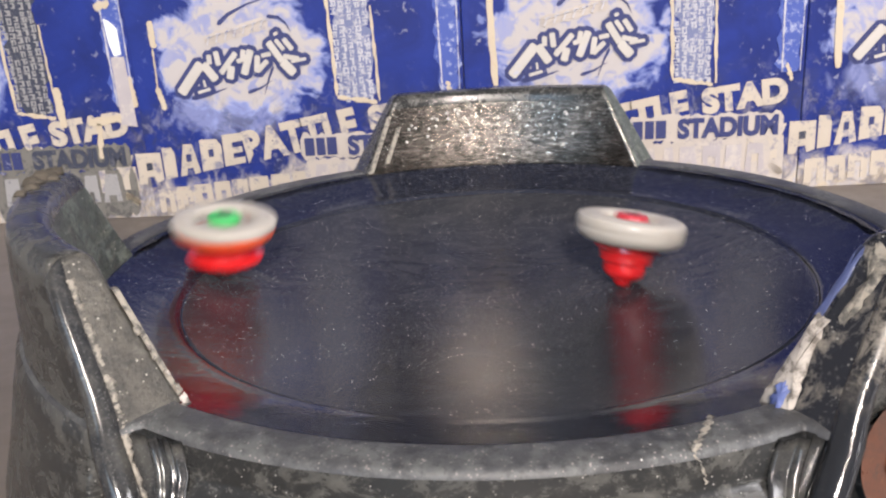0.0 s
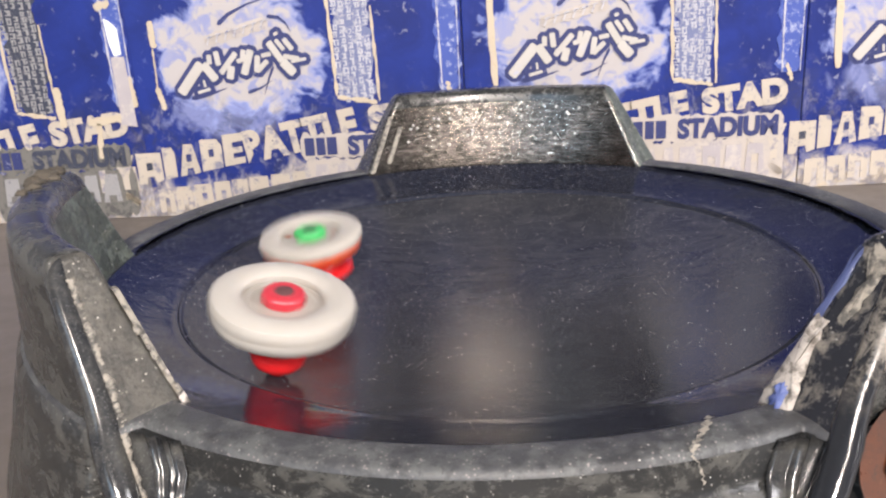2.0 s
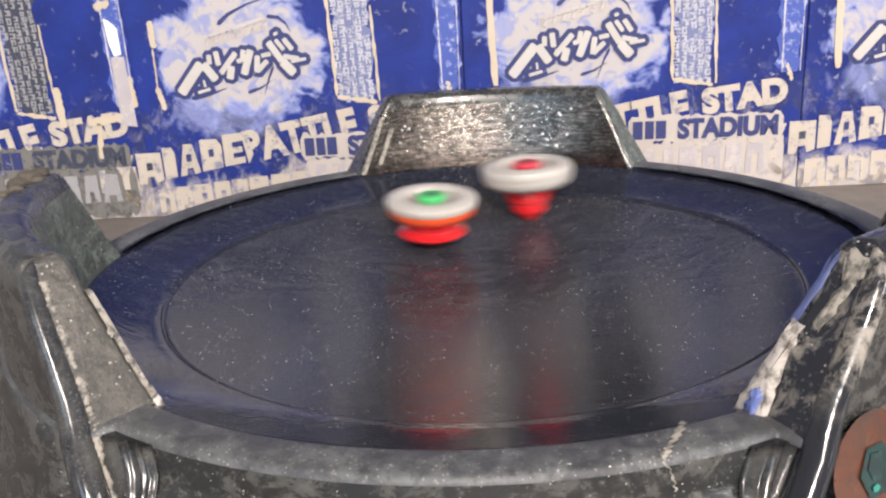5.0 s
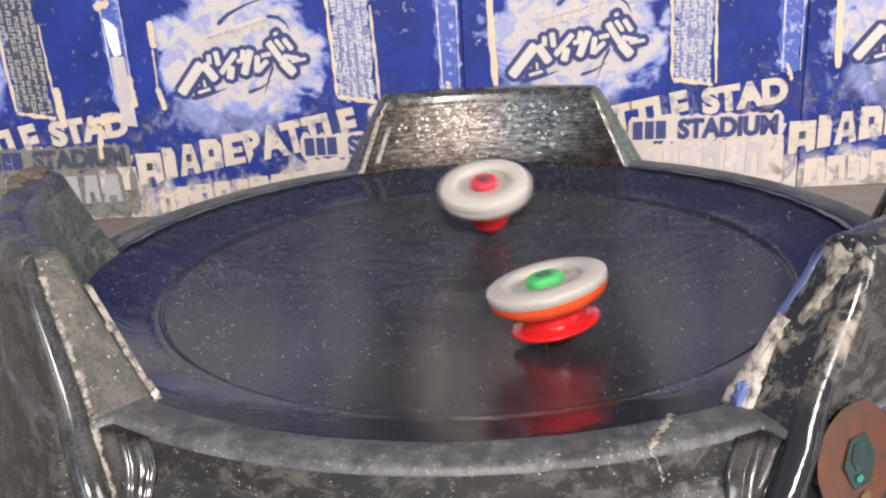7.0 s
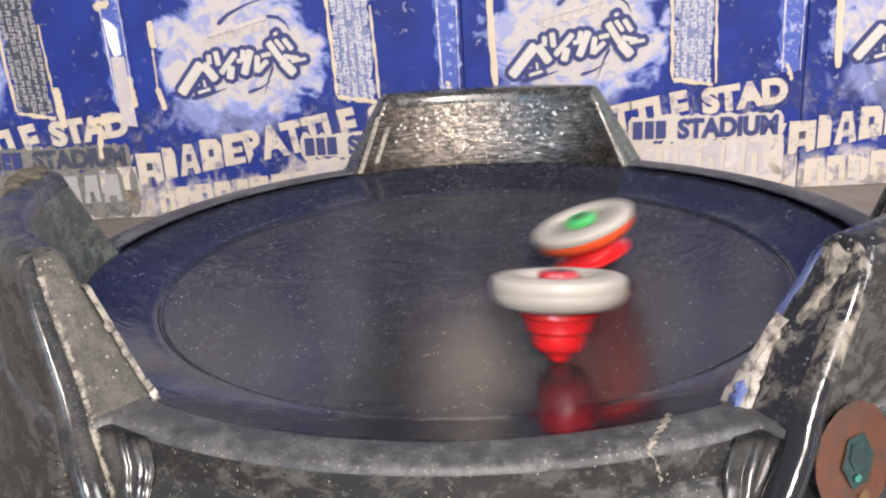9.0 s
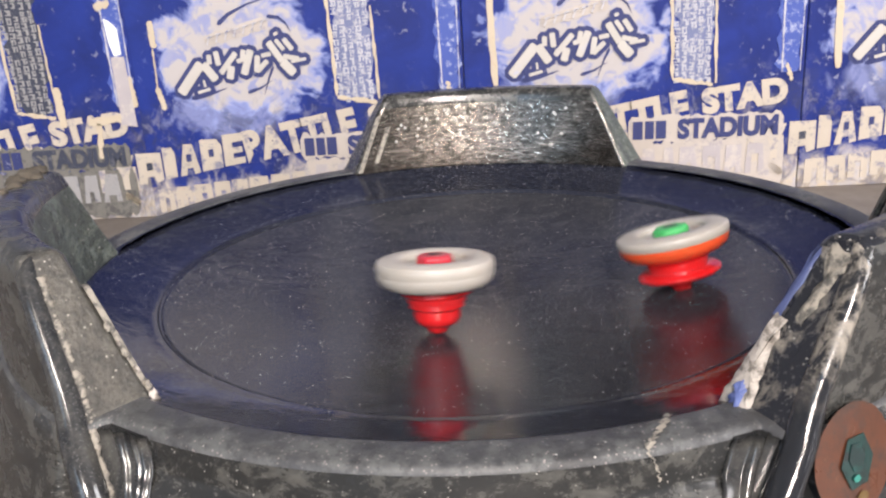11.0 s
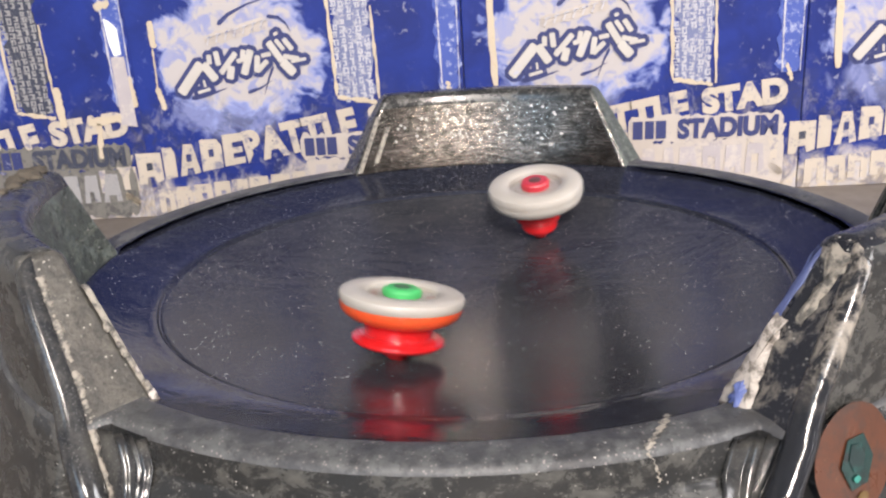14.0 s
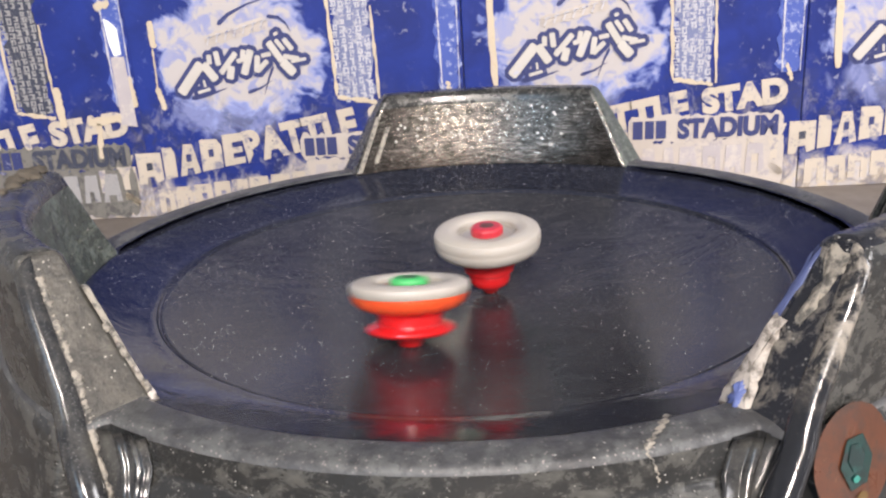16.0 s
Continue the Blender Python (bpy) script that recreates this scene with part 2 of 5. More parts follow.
def box_print():
    """Blue printed card: a pale cloudy burst round the emblem, mist along the foot, scuffs and grime."""
    a = Mat("blue_printed_card", BLUE, 0.42).vary()
    big = a.noise(26, 5, 0.6, 0.5)
    cloud = a.noise(48, 4, 0.55, 0.9)
    puff = a.noise(95, 3, 0.5, 0.6)
    small = a.noise(150, 6, 0.72)
    a.mix(a.ramp(big, 0.38, 0.68, 0, 0.7), (0.008, 0.014, 0.095))
    z = a.axis(2)

    def spread(r):
        e = a.math("ADD", r, a.math("MULTIPLY", a.math("SUBTRACT", cloud, 0.5), 1.5))
        return a.math("ADD", e, a.math("MULTIPLY", a.math("SUBTRACT", puff, 0.5), 0.5))

    # thin bluish haze under the burst, then the burst itself
    low = spread(a.length((1 / 0.046, 0.0, 1 / 0.020), (-0.013, 0, -0.036)))
    a.mix(a.ramp(low, 1.05, 0.7, 0, 0.6), (0.30, 0.33, 0.56))
    edge = spread(a.length((1 / 0.060, 0.0, 1 / 0.043), (0.002, 0, 0.004)))
    a.mix(a.ramp(edge, 1.12, 0.92, 0, 0.8), (0.27, 0.32, 0.60))
    a.mix(a.ramp(edge, 0.98, 0.74, 0, 0.95), (0.455, 0.415, 0.39))
    a.mix(a.math("MULTIPLY", a.ramp(edge, 1.0, 0.7, 0, 0.7), a.ramp(puff, 0.52, 0.61)), (0.19, 0.23, 0.48))
    # pale worn foot of the box
    mist = a.math("ADD", z, a.math("MULTIPLY", a.math("SUBTRACT", cloud, 0.5), 0.09))
    a.mix(a.ramp(mist, -0.080, -0.100, 0, 0.85), (0.50, 0.47, 0.47))
    a.mix(a.math("MULTIPLY", a.ramp(mist, -0.084, -0.104, 0, 0.9), a.ramp(small, 0.4, 0.58)), CREAM)
    # grey smoke and grime round the headline
    band = a.ramp(z, -0.015, -0.05)
    a.mix(a.math("MULTIPLY", a.math("MULTIPLY", a.ramp(a.noise(36, 5, 0.65, 1.0), 0.48, 0.6), band), 0.6), (0.035, 0.038, 0.075))
    a.mix(a.math("MULTIPLY", a.math("MULTIPLY", a.ramp(a.noise(62, 5, 0.7, 0.8), 0.55, 0.66), band), 0.45), (0.30, 0.29, 0.34))
    # chipped flakes and rubbed dirt
    a.mix(a.math("MULTIPLY", a.ramp(small, 0.60, 0.65), a.ramp(big, 0.52, 0.62, 0.02, 0.5)), (0.50, 0.50, 0.56))
    a.mix(a.ramp(a.noise(520, 4, 0.7), 0.68, 0.76, 0, 0.2), (0.40, 0.40, 0.5))
    a.mix(a.math("MULTIPLY", a.ramp(a.noise(40, 6, 0.7, 0.6), 0.54, 0.64), a.ramp(z, -0.04, -0.085, 0, 0.6)), (0.42, 0.35, 0.27))
    a.put(Specular_IOR_Level=0.25)
    a.gloss(a.ramp(small, 0.3, 0.8, 0.4, 0.65))
    a.bump(small, 0.12, 0.0004)
    return a.m


M_PRINT = box_print()


def ink(name, colour, wear, wear_colour, rough=0.55, scale=130):
    a = Mat(name, colour, rough).vary()
    n = a.noise(scale, 6, 0.72)
    a.mix(a.ramp(n, 0.66 - wear * 0.3, 0.74 - wear * 0.3), wear_colour)
    a.mix(a.ramp(a.noise(30, 3), 0.4, 0.75, 0, 0.35), tuple(c * 0.7 for c in colour))
    a.bump(n, 0.15, 0.0004)
    return a.m


M_PALEINK = ink("pale_print", (0.50, 0.49, 0.53), 0.42, (0.13, 0.15, 0.30), 0.55, 260)
M_LETTER = ink("worn_pale_lettering", (0.49, 0.425, 0.35), 0.42, (0.22, 0.21, 0.27), 0.55, 120)
M_NAVY = ink("navy_print", (0.026, 0.034, 0.13), 0.05, (0.3, 0.3, 0.4))
M_WHITEINK = ink("white_print", (0.50, 0.465, 0.425), 0.2, (0.45, 0.45, 0.55))
M_CREAM = ink("torn_cream_card", CREAM, 0.3, (0.50, 0.40, 0.28))
M_BLACKISH = ink("blackish_print", (0.035, 0.040, 0.066), 0.35, (0.11, 0.11, 0.13), 0.6, 160)
M_GREYINK = ink("dulled_grey_print", (0.30, 0.29, 0.29), 0.3, (0.10, 0.10, 0.14), 0.6, 200)
M_GREYSTRIP = ink("olive_grey_strip", (0.16, 0.15, 0.135), 0.5, (0.075, 0.072, 0.07), 0.6, 140)
M_GHOST = ink("faint_grey_lettering", (0.41, 0.37, 0.38), 0.45, (0.50, 0.45, 0.41), 0.6, 110)
M_PRINTGREY = ink("dull_grey_blue_print", (0.15, 0.17, 0.30), 0.45, (0.42, 0.41, 0.45), 0.6, 220)
M_STRIP = ink("worn_pale_strip", (0.47, 0.415, 0.37), 0.38, (0.34, 0.31, 0.33), 0.6, 90)
M_LIGHTBLUE = ink("faded_light_blue_print", (0.05, 0.085, 0.34), 0.4, (0.36, 0.39, 0.55))
# white of the glare on the tape, put in as colour
M_TAPEGLARE = Mat("white_tape_glare", (0.82, 0.84, 0.86), 0.12).m


M_TABLE = speckled("grey_table_laminate", (0.17, 0.145, 0.125), (0.13, 0.11, 0.095), 0.4, 40)
M_WALL = speckled("off_white_wall_paint", (0.56, 0.58, 0.62), (0.48, 0.50, 0.54), 0.8, 3)
M_FLOOR = speckled("brown_floor", (0.2, 0.14, 0.09), (0.12, 0.08, 0.05), 0.5, 6)
def worn_badge():
    a = Mat("orange_emblem_print", (0.085, 0.026, 0.010), 0.2)
    big, mid = a.noise(90, 5, 0.65, 0.6), a.noise(420, 5, 0.7)
    a.mix(a.ramp(big, 0.46, 0.66, 0, 0.85), (0.035, 0.018, 0.012))
    a.mix(a.ramp(mid, 0.55, 0.68, 0, 0.8), (0.03, 0.02, 0.015))
    a.mix(a.ramp(mid, 0.36, 0.3, 0, 0.5), (0.15, 0.075, 0.035))
    a.gloss(a.ramp(big, 0.3, 0.7, 0.2, 0.5))
    return a.m


M_EMBLEM = worn_badge()
M_TEAL = ink("teal_emblem_print", (0.005, 0.030, 0.027), 0.45, (0.010, 0.012, 0.012), 0.2, 240)
M_TEALDARK = ink("dark_teal_print", (0.006, 0.020, 0.020), 0.4, (0.012, 0.06, 0.052), 0.3, 300)
M_TEALPALE = ink("pale_teal_print", (0.03, 0.20, 0.16), 0.3, (0.02, 0.1, 0.09), 0.3, 300)
M_GOLD = ink("gold_emblem_print", (0.12, 0.07, 0.02), 0.3, (0.1, 0.06, 0.03), 0.4, 300)


# ---- mesh helpers ----
def mesh_of(name, verts, faces, material, smooth=False):
    me = bpy.data.meshes.new(name)
    me.from_pydata([tuple(v) for v in verts], [], faces)
    me.materials.append(material)
    if smooth:
        for p in me.polygons:
            p.use_smooth = True
    me.update()
    return me


def part(name, me, parent, label="", m=None):
    ob = new(name, me)
    ob.parent = parent
    if m is not None:
        ob.matrix_basis = m
    return tagged(ob, label)


def soften(ob, width=0.001, segments=2, angle=35):
    mod = ob.modifiers.new("bevel", "BEVEL")
    mod.width, mod.segments, mod.limit_method, mod.angle_limit = width, segments, "ANGLE", radians(angle)
    mod.harden_normals = False
    return ob


def turned(profile, n=96, lobes=0, depth=0.0):
    """Verts and faces of a profile [(r, z)] turned round z, closed where r is 0."""
    verts, faces = [], []
    for r, z in profile:
        for i in range(n):
            a = math.tau * i / n
            k = 1 - depth * (0.5 - 0.5 * math.cos(lobes * a)) ** 4 if lobes else 1
            verts.append((r * k * math.cos(a), r * k * math.sin(a), z))
    for j in range(len(profile) - 1):
        for i in range(n):
            k = (i + 1) % n
            faces.append((j * n + i, j * n + k, (j + 1) * n + k, (j + 1) * n + i))
    if profile[0][0] > 0:
        faces.append(tuple(range(n - 1, -1, -1)))
    if profile[-1][0] > 0:
        faces.append(tuple((len(profile) - 1) * n + i for i in range(n)))
    return verts, faces


def box_mesh(name, x0, x1, y0, y1, z0, z1, material):
    v = [(x, y, z) for x in (x0, x1) for y in (y0, y1) for z in (z0, z1)]
    f = [(0, 1, 3, 2), (4, 6, 7, 5), (0, 4, 5, 1), (2, 3, 7, 6), (0, 2, 6, 4), (1, 5, 7, 3)]
    return mesh_of(name, v, f, material)


def setting(name, x0, x1, y0, y1, z0, z1, material, label):
    ob = new(name, box_mesh(name, x0, x1, y0, y1, z0, z1, material))
    return tagged(ob, label, name.split("_")[0], kind="structure")


# ---- the room ----
setting("floor", -2.2, 2.2, -2.2, 2.2, FLOOR_Z - 0.1, FLOOR_Z, M_FLOOR, "brown floor of the room")
setting("ceiling", -2.2, 2.2, -2.2, 2.2, CEIL_Z, CEIL_Z + 0.1, M_WALL, "plain off-white ceiling")
setting("wall_north", -2.2, 2.2, 2.2, 2.3, FLOOR_Z, CEIL_Z, M_WALL, "plain off-white wall")


def wall_with_window(name, m, yc, w):
    """A wall along y, placed by m, with a window opening 1.1 m high."""
    z0, z1 = 0.3, 1.4
    v, f = [], []
    for a, b, c, d in ((-2.2, 2.2, FLOOR_Z, z0), (-2.2, 2.2, z1, CEIL_Z), (-2.2, yc - w / 2, z0, z1), (yc + w / 2, 2.2, z0, z1)):
        k = len(v)
        v += [(x, y, z) for x in (2.2, 2.3) for y in (a, b) for z in (c, d)]
        f += [tuple(i + k for i in q) for q in ((0, 1, 3, 2), (4, 6, 7, 5), (0, 4, 5, 1), (2, 3, 7, 6), (0, 2, 6, 4), (1, 5, 7, 3))]
    ob = new(name, mesh_of(name, v, f, M_WALL))
    ob.matrix_basis = m
    tagged(ob, "plain off-white wall with a window opening", "wall", kind="structure")


wall_with_window("wall_east", pose(0, 0, 0), -1.15, 1.1)
wall_with_window("wall_south", pose(0, 0, 0, 0, 0, -90), -0.95, 1.0)
setting("wall_west", -2.3, -2.2, -2.2, 2.2, FLOOR_Z, CEIL_Z, M_WALL, "plain off-white wall")

# pendant lamp
lamp = tagged(new("pendant_lamp"), "square pendant lamp hanging on a rod from the ceiling", "lamp")
lamp.matrix_basis = pose(0.04, -1.85, CEIL_Z)
soften(part("housing", box_mesh("housing", -0.2, 0.2, -0.24, 0.16, -0.42, -0.38, M_WALL), lamp), 0.004)
part("rod", mesh_of("rod", *turned([(0.008, -0.38), (0.008, 0.0)], 12), M_WALL, True), lamp, "thin straight rod")
# table
table = tagged(new("table"), "grey laminate table top under the plastic arena", "table")
table.matrix_basis = pose(0, 0.1, FLOOR_Z)
top = part("tabletop", box_mesh("tabletop", -0.75, 0.75, -0.55, 0.55, 0.715, 0.75, M_TABLE), table)
soften(top, 0.003)
leg_me = box_mesh("leg", -0.025, 0.025, -0.025, 0.025, 0.0, 0.715, M_TABLE)
for sx in (-0.68, 0.68):
    for sy in (-0.48, 0.48):
        part("leg", leg_me, table, m=pose(sx, sy, 0))

# ---- the printed cardboard box ----
BOX_H = 0.21
box = tagged(new("cardboard_box"), "worn blue cardboard box with pale printed emblems, standing behind the arena", "box")
box.matrix_basis = pose(-0.2445, 0.2714, TABLE_Z, 0, 0, -3.07)
LOGO_Z = 0.113


def plate(name, outlines, material, depth, thick=0.00025):
    """Flat pieces cut out of print: outlines in (u, z), laid depth in front of the card."""
    v, f = [], []
    for o in outlines:
        k, n = len(v), len(o)
        v += [(u, -depth - thick, z) for u, z in o] + [(u, -depth, z) for u, z in o]
        f.append(tuple(range(k, k + n)))
        f += [(k + i, k + n + i, k + n + (i + 1) % n, k + (i + 1) % n) for i in range(n)]
    return mesh_of(name, v, f, material)


def quad(u, z, w, h, slope=0.0, shear=0.0):
    """A slanted block with its lower left corner at (u, z)."""
    return [(u, z), (u + w, z + slope * w), (u + w + shear * h, z + slope * w + h), (u + shear * h, z + h)]


def ragged(rng, u0, z0, u1, z1, w, n=14, least=0.25):
    """A torn strip from one point to another."""
    du, dz = u1 - u0, z1 - z0
    ln = math.hypot(du, dz)
    pu, pz = -dz / ln, du / ln
    a, b = [], []
    for i in range(n + 1):
        k = i / n
        e = 0.6 if i in (0, n) else 1
        a.append((u0 + du * k + pu * w * e * rng.uniform(least, 1.1), z0 + dz * k + pz * w * e * rng.uniform(least, 1.1)))
        b.append((u0 + du * k - pu * w * e * rng.uniform(least, 1.1), z0 + dz * k - pz * w * e * rng.uniform(least, 1.1)))
    return b + a[::-1]


def lettering(name, text, size, material, width, bold=0.0):
    cu = bpy.data.curves.new(name, "FONT")
    cu.body, cu.size, cu.extrude, cu.offset = text, size, 0.00012, bold
    ob = bpy.data.objects.new(name, cu)
    scene.collection.objects.link(ob)
    bpy.context.view_layer.update()
    me = bpy.data.meshes.new_from_object(ob.evaluated_get(bpy.context.evaluated_depsgraph_get()))
    bpy.data.objects.remove(ob)
    left, right = min(v.co.x for v in me.vertices), max(v.co.x for v in me.vertices)
    me.transform(Matrix.Diagonal((width / (right - left), 1, 1, 1)) @ Matrix.Translation((-left, 0, 0)))
    me.materials.clear()
    me.materials.append(material)
    return me


def stroke(u0, z0, u1, z1, w, grow=0.0):
    """A brush stroke with rounded corners, spread by grow on all sides."""
    du, dz = u1 - u0, z1 - z0
    ln = math.hypot(du, dz)
    du, dz = du / ln, dz / ln
    half, end = w / 2 + grow, ln / 2 + grow
    cut = min(half, end) * (0.35 if grow == 0 else 0.55)
    mu, mz = (u0 + u1) / 2, (z0 + z1) / 2
    o = [(end, half - cut), (end - cut, half), (cut - end, half), (-end, half - cut), (-end, cut - half), (cut - end, -half), (end - cut, -half), (end, cut - half)]
    return [(mu + a * du - b * dz, mz + a * dz + b * du) for a, b in o[::-1]]


def taper(points, w):
    """A brush sweep through points, thick at its start and thin at its end."""
    a, b = [], []
    fine = [tuple(p[i] + (q[i] - p[i]) * k / 5 for i in (0, 1)) for p, q in zip(points, points[1:]) for k in range(5)] + [points[-1]]
    n = len(fine) - 1
    for i, (u, z) in enumerate(fine):
        p, q = fine[max(i - 1, 0)], fine[min(i + 1, n)]
        ln = math.hypot(q[0] - p[0], q[1] - p[1])
        h = w / 2 * (1 - 0.9 * i / n) * (0.5 if i == 0 else 1)
        pu, pz = -(q[1] - p[1]) / ln * h, (q[0] - p[0]) / ln * h
        a.append((u + pu, z + pz))
        b.append((u - pu, z - pz))
    return b + a[::-1]


# the emblem's slanted strokes, as plain shapes, about its centre
EMBLEM = ((-0.0455, -0.0230, -0.0281, -0.0025, 0.0062),
          (-0.0269, -0.0030, -0.0189, -0.0148, 0.0054),
          (-0.0220, 0.0030, -0.0221, -0.0036, 0.0031),
          (-0.0169, 0.0051, -0.0158, -0.0047, 0.0035),
          (-0.0026, 0.0035, -0.0150, -0.0103, 0.0035),
          (-0.0066, -0.0056, -0.0090, -0.0146, 0.0046),
          (0.0029, 0.0052, 0.0017, -0.0010, 0.0031),
          (0.0081, 0.0049, 0.0015, -0.0120, 0.0046),
          (-0.0026, -0.0027, 0.0070, -0.0001, 0.0029),
          (0.0124, 0.0008, 0.0109, -0.0109, 0.0035),
          (0.0110, -0.0105, 0.0192, -0.0031, 0.0031))
EMBLEM += ((0.0151, 0.0003, 0.0221, 0.0014, 0.0027),
          (0.0211, 0.0096, 0.0295, -0.0040, 0.0043),
          (0.0295, -0.0040, 0.0373, -0.0131, 0.0058),
          (0.0307, -0.0006, 0.0417, -0.0031, 0.0031),
          (0.0359, -0.0047, 0.0465, -0.0032, 0.0021),
          (0.0264, 0.0109, 0.0316, 0.0036, 0.0027),
          (0.0321, 0.0113, 0.0376, 0.0033, 0.0031),
          (0.0266, 0.0158, 0.0276, 0.0139, 0.0029),
          (-0.0331, -0.0229, -0.0238, -0.0206, 0.0019),
          (-0.0278, -0.0144, -0.0272, -0.0192, 0.0014))
rng = random.Random(5)
CENTRES = (-0.135, 0.099, 0.334, 0.569)
for k, c in enumerate(CENTRES):
    panel = part("panel", box_mesh("panel", -0.0785, 0.1560, 0.0, 0.004, -LOGO_Z, BOX_H - LOGO_Z, M_PRINT), box, "blue printed cardboard panel with a pale burst",
                 pose(c, -0.00025 * k, LOGO_Z, 0, 0, 0))
    soften(panel, 0.0008)
    # emblem: navy ground, white strokes
    for i, e in enumerate(EMBLEM):
        part("emblem_outline", plate("emblem_outline", [stroke(*e[:4], e[4] * 1.1, 0.0031)], M_NAVY, 0.0001 + 0.00003 * i), panel)
        part("emblem_stroke", plate("emblem_stroke", [stroke(*e[:4], e[4] * 1.1)], M_WHITEINK, 0.0010 + 0.00002 * i), panel)
    for sweep in (taper([(-0.0131, 0.0230), (-0.0051, 0.0294), (0.0084, 0.0354), (0.0227, 0.0391)], 0.0034),
                  taper([(0.0220, 0.0268), (0.0298, 0.0256), (0.0345, 0.0215), (0.0374, 0.0156)], 0.0030),
                  taper([(-0.0386, -0.0266), (-0.0260, -0.0248), (-0.0123, -0.0208)], 0.0040),
                  taper([(0.0026, -0.0247), (0.0120, -0.0220), (0.0207, -0.0169)], 0.0028),
                  taper([(0.0226, -0.0076), (0.0184, -0.0160), (0.0142, -0.0269)], 0.0022)):
        part("emblem_swirl", plate("emblem_swirl", [sweep], M_NAVY, 0.0001), panel, "navy brush sweep round the emblem")
    # grey worn caption over the emblem
    part("caption_ground", plate("caption_ground", [ragged(rng, -0.0239, 0.0121, 0.0215, 0.0226, 0.0044, 18, 0.75)], M_STRIP, 0.00008), panel, "worn grey caption strip")
    for i in range(7):
        u, z = -0.0239 + 0.0454 * (i + 0.3) / 7, 0.0121 + 0.0106 * (i + 0.3) / 7
        part("caption_mark", plate("caption_mark", [stroke(u, z - 0.003, u + 0.0022, z + 0.0032, 0.0009), stroke(u, z + 0.0018, u + 0.0042, z + 0.0030, 0.0008)], M_PALEINK, 0.0012), panel)
    # column of small upright marks
    marks = []
    for col in range(5):
        z = 0.055
        while z > -0.031:
            h = rng.uniform(0.0032, 0.0050)
            u = 0.0665 + col * 0.0054 + rng.uniform(-0.0003, 0.0003)
            w = rng.uniform(0.0030, 0.0044)
            if rng.random() < 0.93:
                marks.append(quad(u, z - h * 0.24, w, h * 0.24, rng.uniform(-0.1, 0.1)))
                marks.append(quad(u + rng.uniform(0, w * 0.6), z - h, w * 0.30, h * 0.8))
                marks.append(quad(u + w * 0.72, z - h * 0.9, w * 0.25, h * 0.6))
                if rng.random() < 0.6:
                    marks.append(quad(u, z - h, w, h * 0.22))
            z -= h + rng.uniform(0.0006, 0.0012)
    # the leftmost panel has grey marks on a blackish ground
    tagged(part("upright_print", plate("upright_print", marks, M_GREYINK if k == 0 else M_PALEINK, 0.0002), panel, "columns of small pale marks"), kind="stuff")
    part("print_ground", plate("print_ground", [ragged(rng, 0.080, 0.058, 0.081, -0.033, 0.0135, 22, 0.7)], M_BLACKISH if k == 0 else M_PRINTGREY, 0.00004, 0.0001), panel, "dull grey-blue ground under small marks")
    part("torn_edge", plate("torn_edge", [ragged(rng, 0.064, 0.05, 0.066, -0.03, 0.0016), ragged(rng, 0.066, -0.031, 0.094, -0.036, 0.002), ragged(rng, 0.094, 0.03, 0.096, -0.035, 0.0013)], M_CREAM, 0.0003), panel, "torn cream card edges")
    if k == 1:
        strips = [ragged(rng, -0.0606, 0.028, -0.0603, 0.0095, 0.0024, 10, 0.7), ragged(rng, -0.0615, 0.009, -0.0622, -0.022, 0.0008, 14), ragged(rng, -0.0622, -0.018, -0.0590, -0.034, 0.0022, 10, 0.6)]
    else:
        strips = [ragged(rng, -0.0603, 0.06, -0.0566, -0.029, 0.0026, 20, 0.75)]
    part("torn_edge", plate("torn_edge", strips, M_CREAM, 0.0003), panel, "torn cream card edge")
    # faded band by the fold with a cracked line
    part("faded_band", plate("faded_band", [ragged(rng, 0.1455, 0.096, 0.1455, -0.03, 0.0095, 22, 0.6)], M_LIGHTBLUE, 0.0001), panel, "faded light blue band beside the fold")
    part("crack", plate("crack", [ragged(rng, 0.139, 0.06, 0.141, -0.03, 0.0008, 24), ragged(rng, 0.1535, 0.06, 0.153, -0.03, 0.0005, 24)], M_PALEINK, 0.0004), panel, "pale crack in the print")
    # heavy slanted headline along the foot, its first word as plain blocks
    for i, (u, w) in enumerate(((-0.116, 0.0105), (-0.1045, 0.016), (-0.0865, 0.0185), (-0.0665, 0.009), (-0.055, 0.0155), (-0.038, 0.0155), (-0.021, 0.0155))):
        z, h = -0.0930 + (u + 0.116) * 0.164, 0.0235
        low, top = (u, z), (u + w, z + w * 0.164)
